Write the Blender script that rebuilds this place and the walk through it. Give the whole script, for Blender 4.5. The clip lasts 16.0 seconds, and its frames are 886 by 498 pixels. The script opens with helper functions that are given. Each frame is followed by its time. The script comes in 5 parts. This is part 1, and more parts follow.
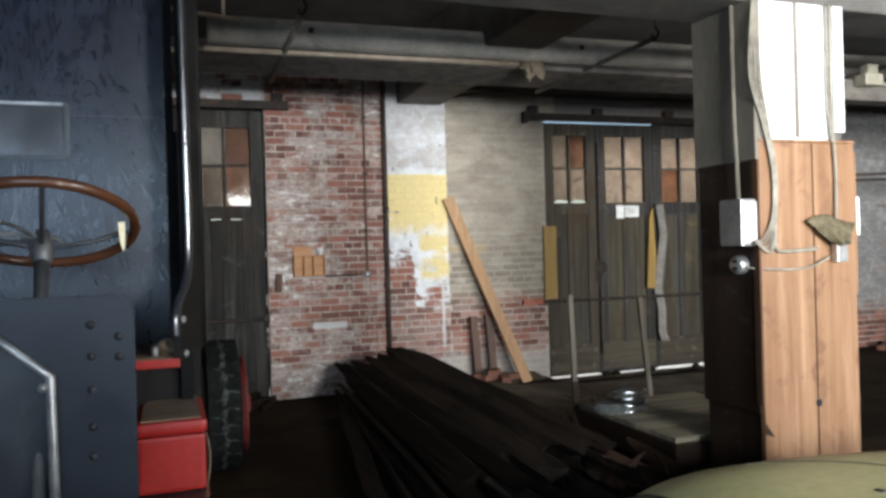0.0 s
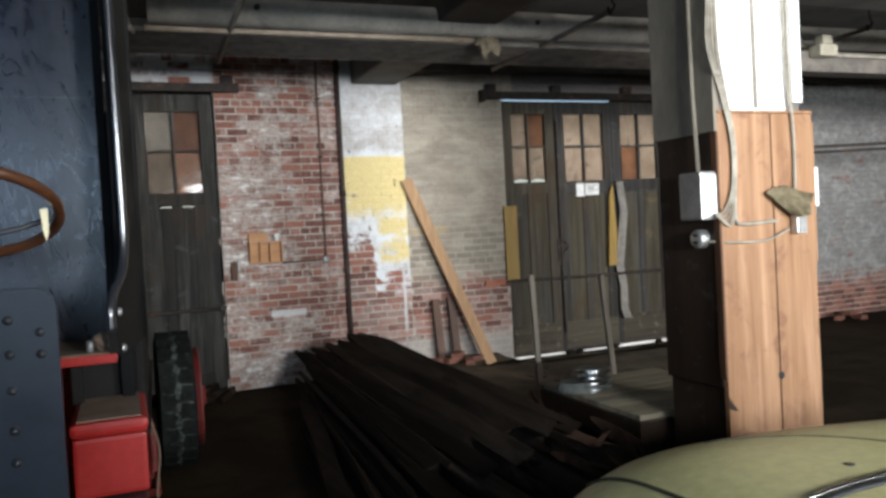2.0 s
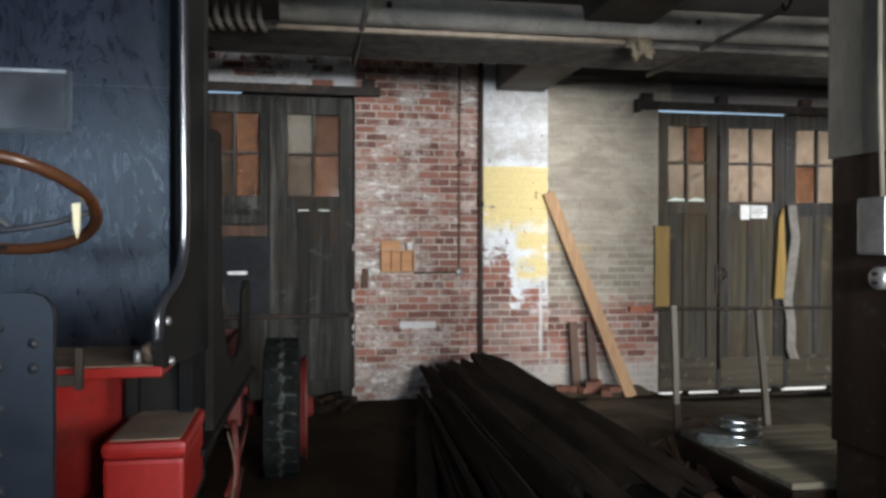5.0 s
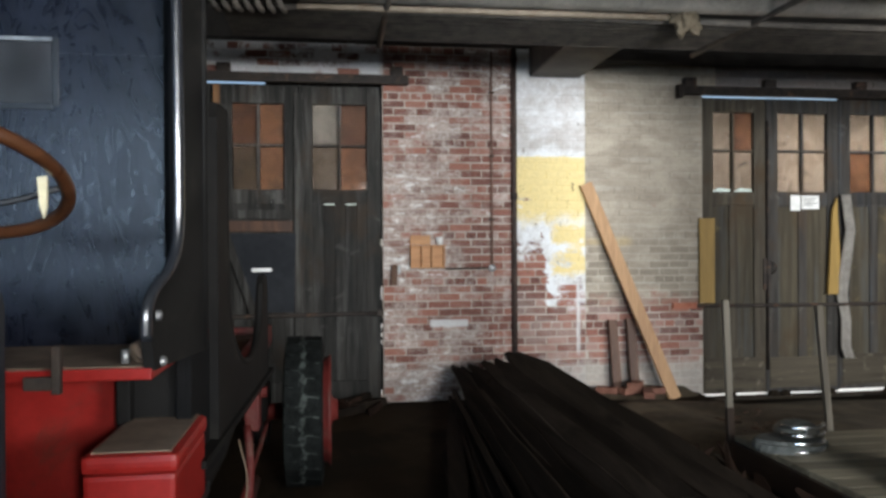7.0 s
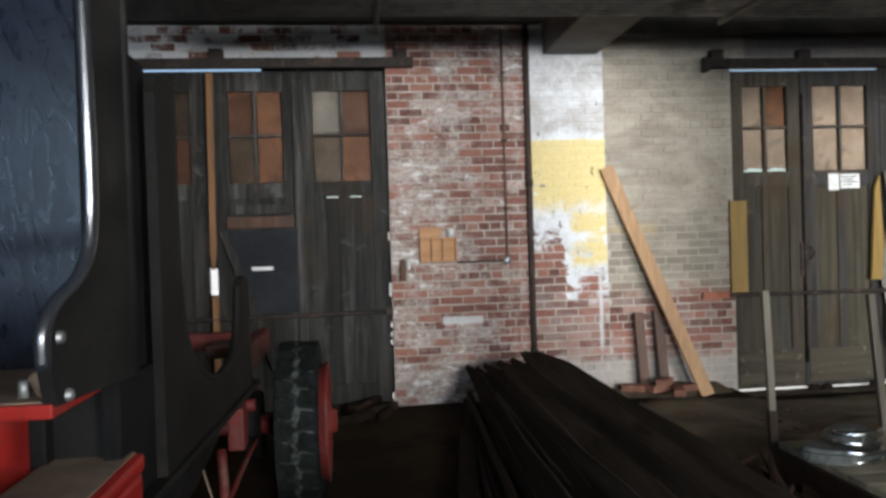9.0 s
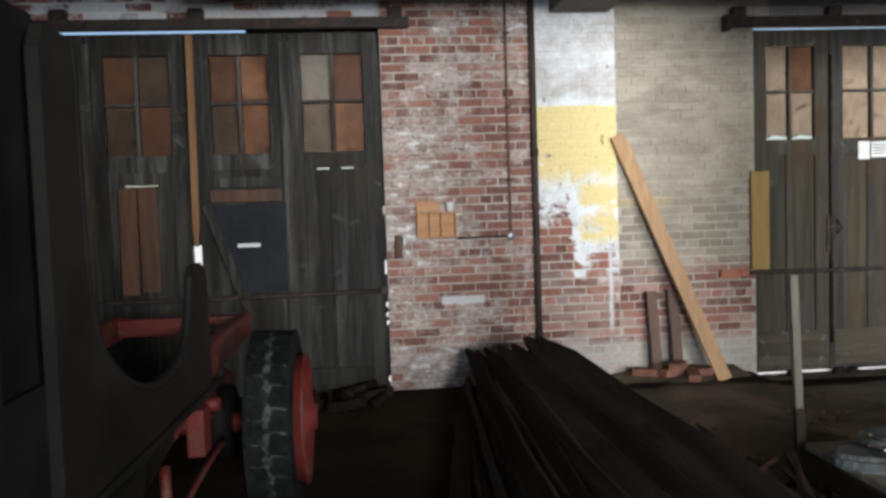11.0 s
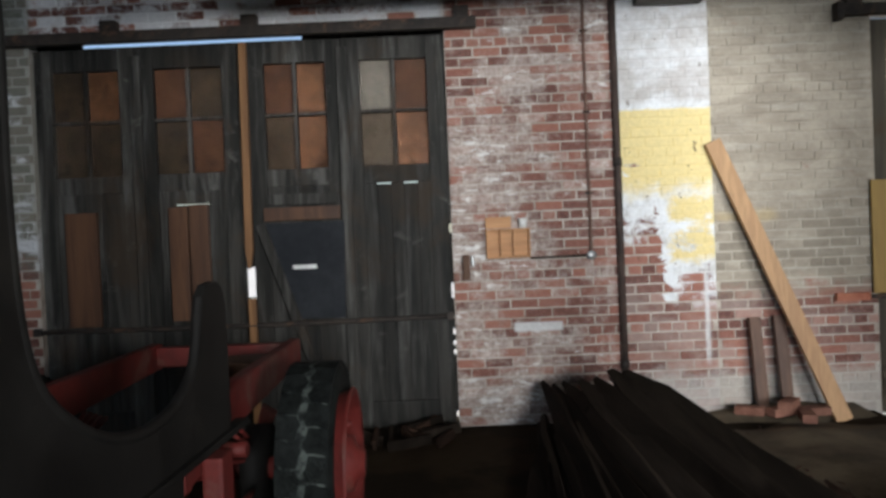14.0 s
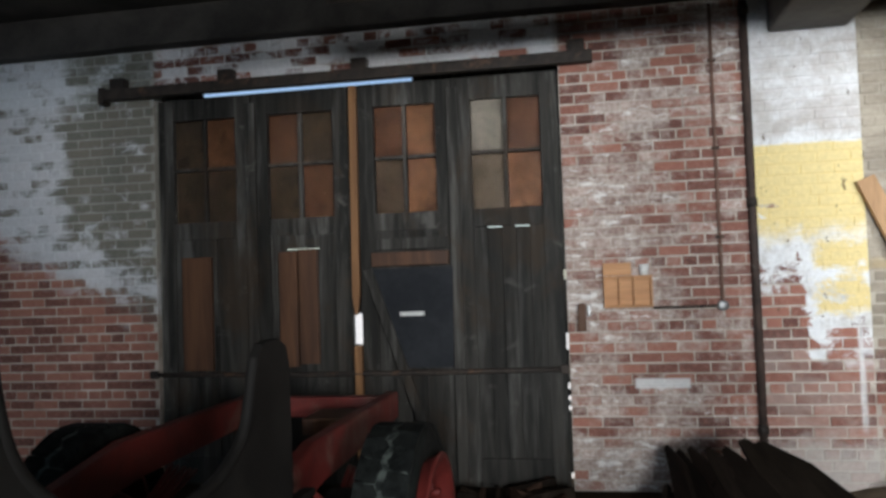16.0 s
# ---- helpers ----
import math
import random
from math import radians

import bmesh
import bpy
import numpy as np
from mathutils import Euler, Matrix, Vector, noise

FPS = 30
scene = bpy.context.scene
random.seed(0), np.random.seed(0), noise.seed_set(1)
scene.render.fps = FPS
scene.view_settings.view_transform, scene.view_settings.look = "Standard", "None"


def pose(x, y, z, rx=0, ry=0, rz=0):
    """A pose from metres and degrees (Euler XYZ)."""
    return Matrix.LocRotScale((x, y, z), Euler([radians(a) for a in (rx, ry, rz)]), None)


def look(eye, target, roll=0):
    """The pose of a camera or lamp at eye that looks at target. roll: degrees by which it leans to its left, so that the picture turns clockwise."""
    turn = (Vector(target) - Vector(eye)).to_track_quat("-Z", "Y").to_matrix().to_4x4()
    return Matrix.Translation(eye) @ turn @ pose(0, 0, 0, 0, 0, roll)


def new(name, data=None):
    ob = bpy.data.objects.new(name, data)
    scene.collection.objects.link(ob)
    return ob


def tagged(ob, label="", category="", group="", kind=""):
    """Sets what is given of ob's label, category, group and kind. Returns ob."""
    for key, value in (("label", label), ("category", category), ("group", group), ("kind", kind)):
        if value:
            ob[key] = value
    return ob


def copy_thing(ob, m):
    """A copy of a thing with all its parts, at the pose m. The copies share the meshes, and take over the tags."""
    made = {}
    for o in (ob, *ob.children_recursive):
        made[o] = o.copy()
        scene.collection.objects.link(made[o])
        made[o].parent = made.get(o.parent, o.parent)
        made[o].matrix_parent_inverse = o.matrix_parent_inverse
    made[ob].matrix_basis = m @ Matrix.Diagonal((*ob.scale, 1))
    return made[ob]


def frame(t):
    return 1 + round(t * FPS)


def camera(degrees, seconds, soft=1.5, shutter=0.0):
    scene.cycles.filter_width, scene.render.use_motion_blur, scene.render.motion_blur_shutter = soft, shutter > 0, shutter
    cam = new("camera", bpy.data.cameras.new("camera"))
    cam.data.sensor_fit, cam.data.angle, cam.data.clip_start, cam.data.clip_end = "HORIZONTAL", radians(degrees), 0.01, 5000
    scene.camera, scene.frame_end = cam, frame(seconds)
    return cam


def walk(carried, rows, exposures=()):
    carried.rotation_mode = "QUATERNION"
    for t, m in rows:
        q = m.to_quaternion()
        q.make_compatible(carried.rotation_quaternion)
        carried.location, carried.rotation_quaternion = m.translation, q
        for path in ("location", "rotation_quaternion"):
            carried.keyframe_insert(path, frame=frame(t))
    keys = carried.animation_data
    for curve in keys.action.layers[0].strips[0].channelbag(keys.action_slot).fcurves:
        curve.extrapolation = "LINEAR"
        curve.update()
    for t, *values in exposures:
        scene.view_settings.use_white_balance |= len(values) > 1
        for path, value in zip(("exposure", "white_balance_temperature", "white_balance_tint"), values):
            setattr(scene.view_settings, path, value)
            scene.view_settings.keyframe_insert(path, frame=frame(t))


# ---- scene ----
cam = camera(59.1, 16.0, soft=3.1, shutter=0.5)
PATH = [
    (0, (-0.971, 0.399, 1.519), (-0.304, 2.285, 1.513), -1.6),
    (0.5, (-0.958, 0.455, 1.51), (-0.26, 2.329, 1.494), -1.8),
    (1, (-0.943, 0.462, 1.506), (-0.219, 2.326, 1.485), -2.3),
    (1.5, (-0.919, 0.503, 1.504), (-0.167, 2.356, 1.468), -2.8),
    (2, (-0.89, 0.508, 1.504), (-0.138, 2.361, 1.452), -3.1),
    (2.5, (-0.841, 0.484, 1.509), (-0.109, 2.345, 1.448), -3.0),
    (3, (-0.77, 0.605, 1.498), (-0.091, 2.486, 1.452), -2.4),
    (3.5, (-0.703, 0.657, 1.503), (-0.105, 2.566, 1.483), -1.5),
    (4, (-0.631, 0.73, 1.508), (-0.143, 2.669, 1.513), -0.5),
    (4.5, (-0.574, 0.805, 1.516), (-0.15, 2.76, 1.524), -0.2),
    (5, (-0.529, 0.864, 1.515), (-0.168, 2.831, 1.506), 0.1),
    (7.5, (-0.412, 1.311, 1.46), (-0.146, 3.293, 1.45), -0.3),
    (8, (-0.344, 1.43, 1.498), (-0.094, 3.414, 1.484), -0.3),
    (8.5, (-0.336, 1.526, 1.478), (-0.094, 3.511, 1.462), -0.9),
    (9, (-0.3, 1.636, 1.468), (-0.08, 3.624, 1.439), -1.8),
    (11.5, (-0.111, 2.174, 1.522), (0.063, 4.163, 1.406), -1.7),
    (12, (-0.099, 2.276, 1.513), (0.059, 4.267, 1.41), -1.4),
    (12.5, (-0.073, 2.374, 1.515), (0.05, 4.368, 1.429), -1.2),
    (13, (-0.083, 2.506, 1.456), (0.0, 4.503, 1.396), -2.1),
    (13.5, (-0.051, 2.588, 1.45), (-0.008, 4.587, 1.398), -2.5),
    (14, (-0.036, 2.66, 1.445), (-0.048, 4.66, 1.409), -2.4),
    (14.5, (0.009, 2.724, 1.507), (-0.089, 4.722, 1.479), -2.6),
    (15, (0.081, 2.816, 1.493), (-0.12, 4.806, 1.508), -2.9),
    (15.5, (0.111, 2.915, 1.51), (-0.192, 4.892, 1.554), -2.6),
    (16, (0.114, 2.979, 1.483), (-0.235, 4.946, 1.563), -2.0),
]
walk(cam, [(t, look(eye, target, roll)) for t, eye, target, roll in PATH],
     ((0, -0.10), (3.5, -0.12), (5.0, 0.0), (9.0, 0.03), (13.0, 0.02), (15.0, -0.10), (16.0, -0.06)))

# ---------------------------------------------------------------- light
w = bpy.data.worlds.new("sky")
scene.world = w
w.use_nodes = True
sky = w.node_tree.nodes.new("ShaderNodeTexSky")
sky.sky_type, sky.sun_disc = "NISHITA", False
sky.sun_elevation, sky.sun_rotation = radians(48), radians(160)
w.node_tree.nodes["Background"].inputs[1].default_value = 0.15
w.node_tree.links.new(sky.outputs[0], w.node_tree.nodes["Background"].inputs[0])
sun = new("sun", bpy.data.lights.new("sun", "SUN"))
sun.data.energy, sun.data.angle, sun.data.color = 5.0, radians(0.6), (1, 0.95, 0.88)
sun.matrix_world = look((0, 0, 0), (0.25, -0.62, -0.74))


def opening_light(name, place, target, sx, sy, watts, colour):
    lamp = new(name, bpy.data.lights.new(name, "AREA"))
    lamp.data.shape, lamp.data.size, lamp.data.size_y = "RECTANGLE", sx, sy
    lamp.data.energy, lamp.data.color = watts, colour
    lamp.matrix_world = look(place, target)
    return lamp


# daylight from behind the walker
opening_light("gateway_daylight", (0.95, -4.95, 2.2), (0.95, 0.0, 2.0), 2.2, 1.6, 1740, (0.92, 0.965, 1.0))
# added lamp in an assumed opening, brightens the right side
opening_light("added_right_light", (5.6, -4.95, 2.2), (4.9, 0.0, 2.0), 2.2, 1.6, 1050, (0.95, 0.975, 1.0))
# added lamp in an assumed opening, for the plywood sheen and left wall
opening_light("added_side_light", (-2.05, -1.45, 1.93), (-2.05, 3.0, 1.85), 2.7, 0.86, 112, (0.54, 0.75, 1.0))

# ---------------------------------------------------------------- node helpers


class Sock:
    """A value in a node tree, with arithmetic."""

    def __init__(self, tree, out):
        self.tree, self.out = tree, out

    def op(self, kind, *others, clamp=False):
        n = self.tree.nodes.new("ShaderNodeMath")
        n.operation, n.use_clamp = kind, clamp
        for i, v in enumerate((self, *others)):
            if isinstance(v, Sock):
                self.tree.links.new(v.out, n.inputs[i])
            else:
                n.inputs[i].default_value = v
        return Sock(self.tree, n.outputs[0])

    def __add__(self, o):
        return self.op("ADD", o)

    def __sub__(self, o):
        return self.op("SUBTRACT", o)

    def __mul__(self, o):
        return self.op("MULTIPLY", o)

    def most(self, o):
        return self.op("MAXIMUM", o)

    def least(self, o):
        return self.op("MINIMUM", o)

    def step(self, a, b):
        """0 below a, 1 above b (or the reverse), smooth between."""
        n = self.tree.nodes.new("ShaderNodeMapRange")
        n.interpolation_type = "SMOOTHSTEP"
        self.tree.links.new(self.out, n.inputs[0])
        flip = a > b
        n.inputs[1].default_value, n.inputs[2].default_value = (b, a) if flip else (a, b)
        n.inputs[3].default_value, n.inputs[4].default_value = (1, 0) if flip else (0, 1)
        return Sock(self.tree, n.outputs[0])

    def band(self, a, b, soft):
        return self.step(a - soft, a + soft) * self.step(b + soft, b - soft)


class Mat:
    def __init__(self, name):
        self.m = bpy.data.materials.new(name)
        self.m.use_nodes = True
        self.t = self.m.node_tree
        self.b = self.t.nodes["Principled BSDF"]
        g = self.t.nodes.new("ShaderNodeNewGeometry")
        self.pos = g.outputs["Position"]
        s = self.t.nodes.new("ShaderNodeSeparateXYZ")
        self.t.links.new(self.pos, s.inputs[0])
        self.x, self.y, self.z = (Sock(self.t, s.outputs[i]) for i in range(3))
        self.island = Sock(self.t, g.outputs["Random Per Island"])
        self.rand = Sock(self.t, self.t.nodes.new("ShaderNodeObjectInfo").outputs["Random"])

    def noise(self, scale, detail=4.0, rough=0.55, stretch=(1, 1, 1), shift=0.0, warp=0.0):
        mp = self.t.nodes.new("ShaderNodeMapping")
        mp.inputs["Scale"].default_value = stretch
        mp.inputs["Location"].default_value = (shift, shift * 0.7, shift * 1.3)
        self.t.links.new(self.pos, mp.inputs[0])
        n = self.t.nodes.new("ShaderNodeTexNoise")
        n.inputs["Scale"].default_value, n.inputs["Detail"].default_value = scale, detail
        n.inputs["Roughness"].default_value, n.inputs["Distortion"].default_value = rough, warp
        self.t.links.new(mp.outputs[0], n.inputs["Vector"])
        return Sock(self.t, n.outputs["Fac"])

    def mix(self, fac, a, b):
        n = self.t.nodes.new("ShaderNodeMix")
        n.data_type, n.clamp_factor = "RGBA", True
        for i, v in ((0, fac), (6, a), (7, b)):
            if isinstance(v, Sock):
                self.t.links.new(v.out, n.inputs[i])
            elif i:
                n.inputs[i].default_value = (*v, 1)
            else:
                n.inputs[i].default_value = v
        return Sock(self.t, n.outputs[2])

    def scale(self, colour, fac):
        n = self.t.nodes.new("ShaderNodeVectorMath")
        n.operation = "SCALE"
        if isinstance(colour, Sock):
            self.t.links.new(colour.out, n.inputs[0])
        else:
            n.inputs[0].default_value = colour
        self.t.links.new(fac.out, n.inputs[3])
        return Sock(self.t, n.outputs[0])

    def done(self, colour, rough, metal=0.0, height=None, bump=0.3, dist=0.004, spec=0.5, coat=0.0):
        for key, v in (("Base Color", colour), ("Roughness", rough), ("Metallic", metal), ("Specular IOR Level", spec), ("Coat Weight", coat)):
            if isinstance(v, Sock):
                self.t.links.new(v.out, self.b.inputs[key])
            elif key == "Base Color":
                self.b.inputs[key].default_value = (*v, 1)
            else:
                self.b.inputs[key].default_value = v
        if height is not None:
            n = self.t.nodes.new("ShaderNodeBump")
            n.inputs["Strength"].default_value, n.inputs["Distance"].default_value = bump, dist
            self.t.links.new(height.out, n.inputs["Height"])
            self.t.links.new(n.outputs[0], self.b.inputs["Normal"])
        return self.m


def plain(name, a, b, scale=6, rough=0.7, metal=0.0, stretch=(1, 1, 1), fine=60, bump=0.3, dist=0.003, stain=None, spread=0.0, spec=0.4, coat=0.0):
    """Two tones over a broad noise, a fine grain as relief, and if wanted stains of a third tone."""
    m = Mat(name)
    broad, grain = m.noise(scale, 5, 0.6, stretch, 3.1, 0.4), m.noise(fine, 3, 0.6, stretch, 7.7)
    c = m.mix(broad.step(0.3, 0.7), a, b)
    c = m.scale(c, grain * 0.5 + 0.75)
    if stain:
        c = m.mix(m.noise(stain[1], 6, 0.65, (1, 1, 1), 11.0, 0.6).step(stain[2], stain[2] + 0.12) * stain[3], c, stain[0])
    if spread:
        c = m.scale(c, m.rand * spread + (1 - spread / 2))
    return m.done(c, (broad * 0.2 + (rough - 0.1)), metal, grain * 0.6 + broad * 0.4, bump, dist, spec, coat)


def wood(name, a, b, along="z", scale=9, rough=0.6, knots=0.0, spread=0.3, bump=0.4, stain=None, coat=0.0, streak=None, spec=0.35):
    m = Mat(name)
    stretch = {"x": (0.06, 1, 1), "y": (1, 0.06, 1), "z": (1, 1, 0.06)}[along]
    grain, fibre = m.noise(scale, 6, 0.6, stretch, 2.0, 1.2), m.noise(scale * 9, 3, 0.6, stretch, 5.0)
    c = m.mix(grain.step(0.3, 0.72), a, b)
    c = m.scale(c, fibre * 0.6 + 0.7)
    if knots:
        k = m.noise(2.6, 1, 0.4, tuple(0.35 + 0.65 * s for s in stretch), 21.0).step(0.70, 0.76)
        c = m.mix(k * knots, c, tuple(v * 0.3 for v in a))
    if stain:
        c = m.mix(m.noise(stain[1], 6, 0.65, (1, 1, 1), 11.0, 0.6).step(stain[2], stain[2] + 0.14) * stain[3], c, stain[0])
    if streak:
        runs = m.noise(6, 5, 0.7, tuple(1.6 if v == 1 else 0.11 for v in stretch), 15.0, 0.3)
        c = m.mix(runs.step(0.50, 0.66) * streak[1], c, streak[0])
        worn = m.noise(1.7, 6, 0.7, (1, 1, 0.6), 23.0, 0.5)
        c = m.mix(worn.step(0.50, 0.66) * streak[3], c, streak[2])
    if spread:
        c = m.scale(c, m.rand * spread + (1 - spread / 2))
    return m.done(c, grain * 0.25 + (rough - 0.12), 0.0, fibre * 0.5 + grain * 0.5, bump, 0.003, spec, coat)


def masonry(name, mortar):
    """Brick or mortar under the paints that are left on this wall."""
    m = Mat(name)
    x, z = m.x, m.z
    ragged, patch, fine = m.noise(7, 7, 0.72, (1, 1, 1.3), 0, 0.7), m.noise(2.3, 6, 0.66, (1, 1, 1.8), 4.0, 0.8), m.noise(38, 4, 0.6)
    edge = (ragged - 0.5) * 0.5
    drip = m.noise(6, 3, 0.5, (1.6, 1, 0.12), 9.0)
    each = m.rand.most(m.island)
    if mortar:
        c = m.mix(patch.step(0.35, 0.65), (0.33, 0.27, 0.22), (0.56, 0.49, 0.42))
        own = 0.0
    else:
        c = m.mix(each.step(0.05, 0.95), (0.120, 0.050, 0.040), (0.32, 0.136, 0.098))
        c = m.mix(fine.step(0.45, 0.8) * 0.5, c, (0.36, 0.19, 0.145))
        own = (each * 7.3).op("FRACT") * 0.24 - 0.12
    # whitewash worn off the bare brick: a thin haze, and thick flakes left on some bricks
    left = x.step(1.25, 1.15) * x.step(-0.05, 0.0)
    cloud = m.noise(1.7, 5, 0.6, (1, 1, 2.0), 61.0, 0.5)
    bias = x.step(0.85, 0.3) * z.band(1.0, 2.1, 0.3) * 0.15 + z.step(0.95, 0.45) * 0.13 + x.step(0.8, 1.05) * z.step(2.25, 2.6) * 0.13 + z.band(1.9, 2.12, 0.08) * 0.07
    haze = (cloud + bias + (ragged - 0.5) * 0.5 + (drip - 0.5) * 0.2 + own * 0.8).step(0.43, 0.70)
    c = m.mix(haze * left * 0.74, c, m.mix((fine * 0.5 + ragged * 0.5).step(0.38, 0.62), (0.34, 0.268, 0.228), (0.58, 0.515, 0.465)))
    blots = m.noise(9, 5, 0.62, (0.8, 1, 2.4), 51.0, 0.4)
    c = m.mix((blots + (cloud - 0.5) * 0.45 + bias * 0.45 + own * 0.5).step(0.63, 0.76) * left * 0.8, c, (0.78, 0.765, 0.74))
    c = m.mix(x.band(1.28, 3.3, 0.01) * z.step(1.1, 0.9) * (cloud + own * 1.2).step(0.40, 0.66) * 0.38, c, (0.46, 0.40, 0.355))
    lintel = x.step(0.03, -0.05) * z.step(2.9, 2.98)
    c = m.mix(lintel * (patch * 0.6 + ragged * 0.7 + own * 1.3).step(0.52, 0.68) * 0.88, c, (0.72, 0.73, 0.74))
    # shade of the overhead pipes, put into the colour above the right gate
    c = m.mix(x.step(3.0, 3.2) * z.step(2.85, 2.95) * 0.85, c, (0.17, 0.16, 0.15))
    # pilaster: white above, a yellow band, white worn away below
    pil = x.band(1.275, 1.957, 0.004)
    streak = x.band(1.865, 1.90, 0.012) * z.step(0.35, 0.5)
    yellow = (z + edge * 0.1).step(2.325, 2.30) * (z + edge * 0.7).step(1.60, 1.80)
    yellow2 = (z + edge * 0.5).band(1.18, 1.66, 0.04) * (x + edge * 0.4).step(1.58, 1.66) * patch.step(0.40, 0.5)
    thick = z.step(0.95, 1.75) * 0.54 + (x + edge * 0.35).step(1.50, 1.64) * 0.52 + z.step(2.0, 2.3) * 0.6 + z.step(1.1, 1.3) * 0.10
    white = (ragged * 0.9 + own * 1.6 + thick + (drip - 0.5) * 0.3).step(0.84, 0.98) * (z + edge * 0.5 + own * 0.6).step(0.84, 0.98)
    dirt = m.noise(3.2, 6, 0.7, (1, 1, 1), 31.0, 0.5).step(0.42, 0.7)
    c = m.mix(pil * white.most(streak * 0.7) * (0.93 if mortar else 1.0), c, m.mix(dirt, (0.77, 0.775, 0.78), (0.50, 0.475, 0.445)))
    # patchy thin paint high up, its grey also carrying the beam's shade
    thin = pil * z.step(2.33, 2.40) * (patch * 0.7 + ragged * 0.5).step(0.45, 0.75)
    c = m.mix(thin * 0.75, c, (0.47, 0.425, 0.395))
    c = m.mix(pil * yellow.most(yellow2) * (ragged + 0.10 + z.step(1.7, 2.0) * 0.22 + (x + edge * 0.3).step(1.28, 1.55) * 0.12 + x.step(1.75, 1.45) * z.step(2.2, 1.9) * own * 1.6).step(0.52, 0.64), c, (0.74, 0.60, 0.29))
    flecks = m.noise(22, 2, 0.5, (1, 1, 0.6), 71.0).step(0.715, 0.745)
    c = m.mix(pil * flecks * 0.75, c, (0.12, 0.075, 0.045))
    foot = pil * (z + edge).step(0.45, 0.2) * 0.7
    c = m.mix(foot, c, (0.45, 0.43, 0.40))
    c = m.mix(x.band(0.44, 0.80, 0.012) * (z + edge * 0.03).band(0.70, 0.765, 0.008) * 0.85, c, (0.66, 0.66, 0.65))
    # grey-buff paint between pilaster and gate
    bay = x.band(1.957, 3.3, 0.004)
    buff = m.mix(patch.step(0.3, 0.7), (0.275, 0.232, 0.180), (0.43, 0.375, 0.298))
    course = m.noise(3.2, 6, 0.7, (0.5, 1, 4.5), 41.0, 0.3)
    buff = m.mix(course.step(0.5, 0.72) * 0.5, buff, (0.54, 0.50, 0.43))
    worn = (z + edge * 1.2).step(1.85, 1.25)
    if mortar:
        buff = m.mix(worn * 0.30 + 0.10, buff, (0.56, 0.51, 0.43))
    else:
        buff = m.mix(worn * (each * 3.7).op("FRACT").step(0.1, 0.8) * 0.6, buff, (0.185, 0.155, 0.118))
    c = m.mix(bay * (z + edge * 0.9).step(0.80, 1.05) * (ragged + 0.35 + own).step(0.5, 0.65), c, buff)
    c = m.mix(x.band(1.957, 2.42, 0.05) * (z + edge * 0.25).band(1.46, 1.53, 0.03) * 0.4, c, (0.52, 0.38, 0.17))
    c = m.mix(bay * (z + edge * 0.6).step(0.42, 0.25) * 0.75, c, (0.46, 0.43, 0.38))
    # beyond the left gate; the bare brick below the slanting edge paints a cast shadow
    far = x.step(-3.05, -3.12)
    above = (z + (x + 3.16) * 0.48 + edge * 0.9 + own * 0.6).step(1.10, 1.40)
    flake = (x + edge * 1.2).step(-3.7, -4.0).most(above * (z + (x + 3.16) * 0.48).step(1.75, 1.45))
    c = m.mix(far * above * 0.88, c, m.mix((patch * 0.6 + ragged * 0.6 + own + flake * 0.22).step(0.62, 0.80), (0.155, 0.162, 0.135) if not mortar else (0.27, 0.275, 0.245), (0.56, 0.58, 0.60)))
    right = x.step(6.2, 6.3)
    c = m.mix(right * (z + edge * 1.4).step(0.35, 0.7) * (patch + own).step(0.20, 0.40) * 0.88, c, m.mix(ragged.step(0.4, 0.65), (0.24, 0.245, 0.235), (0.40, 0.40, 0.385)))
    c = m.scale(c, fine * 0.45 + 0.78)
    return m.done(c, fine * 0.2 + 0.68, 0.0, fine * 0.6 + ragged * 0.4, 0.5, 0.006, 0.3)


BRICK, MORTAR = masonry("painted_brick", False), masonry("painted_mortar", True)
CONCRETE = plain("sooty_concrete", (0.085, 0.077, 0.069), (0.15, 0.14, 0.124), 2.5, 0.85, fine=45, stain=((0.08, 0.075, 0.07), 1.2, 0.5, 0.7))
SOOT = plain("sooty_boards", (0.035, 0.032, 0.03), (0.07, 0.064, 0.058), 3, 0.9, fine=50)
FLOOR = plain("dirty_floor", (0.019, 0.0125, 0.0075), (0.044, 0.031, 0.019), 1.1, 0.9, fine=32, bump=0.6, dist=0.008, stain=((0.018, 0.014, 0.010), 0.9, 0.47, 0.8), spec=0.05)
PLASTER = plain("dim_plaster", (0.20, 0.19, 0.17), (0.30, 0.28, 0.26), 1.5, 0.85, fine=30)
DOORWOOD = wood("weathered_door_wood", (0.009, 0.0085, 0.0075), (0.044, 0.041, 0.036), "z", 10, 0.72, spread=0.75, bump=0.7, stain=((0.11, 0.105, 0.094), 5.5, 0.60, 0.6), streak=((0.088, 0.085, 0.078), 0.75, (0.040, 0.027, 0.017), 0.75), spec=0.2)
DOORWOOD_R = wood("grey_door_wood", (0.032, 0.026, 0.018), (0.085, 0.070, 0.050), "z", 10, 0.72, spread=0.3, bump=0.6, stain=((0.19, 0.17, 0.135), 3.5, 0.60, 0.5), streak=((0.095, 0.082, 0.060), 0.7, (0.062, 0.038, 0.018), 0.8), spec=0.25)
DOORWOOD_D = wood("slate_grey_door_wood", (0.020, 0.018, 0.016), (0.060, 0.053, 0.045), "z", 10, 0.72, spread=0.4, bump=0.6, stain=((0.14, 0.13, 0.12), 4.5, 0.60, 0.5), streak=((0.045, 0.050, 0.056), 0.6, (0.050, 0.032, 0.018), 0.8), spec=0.25)
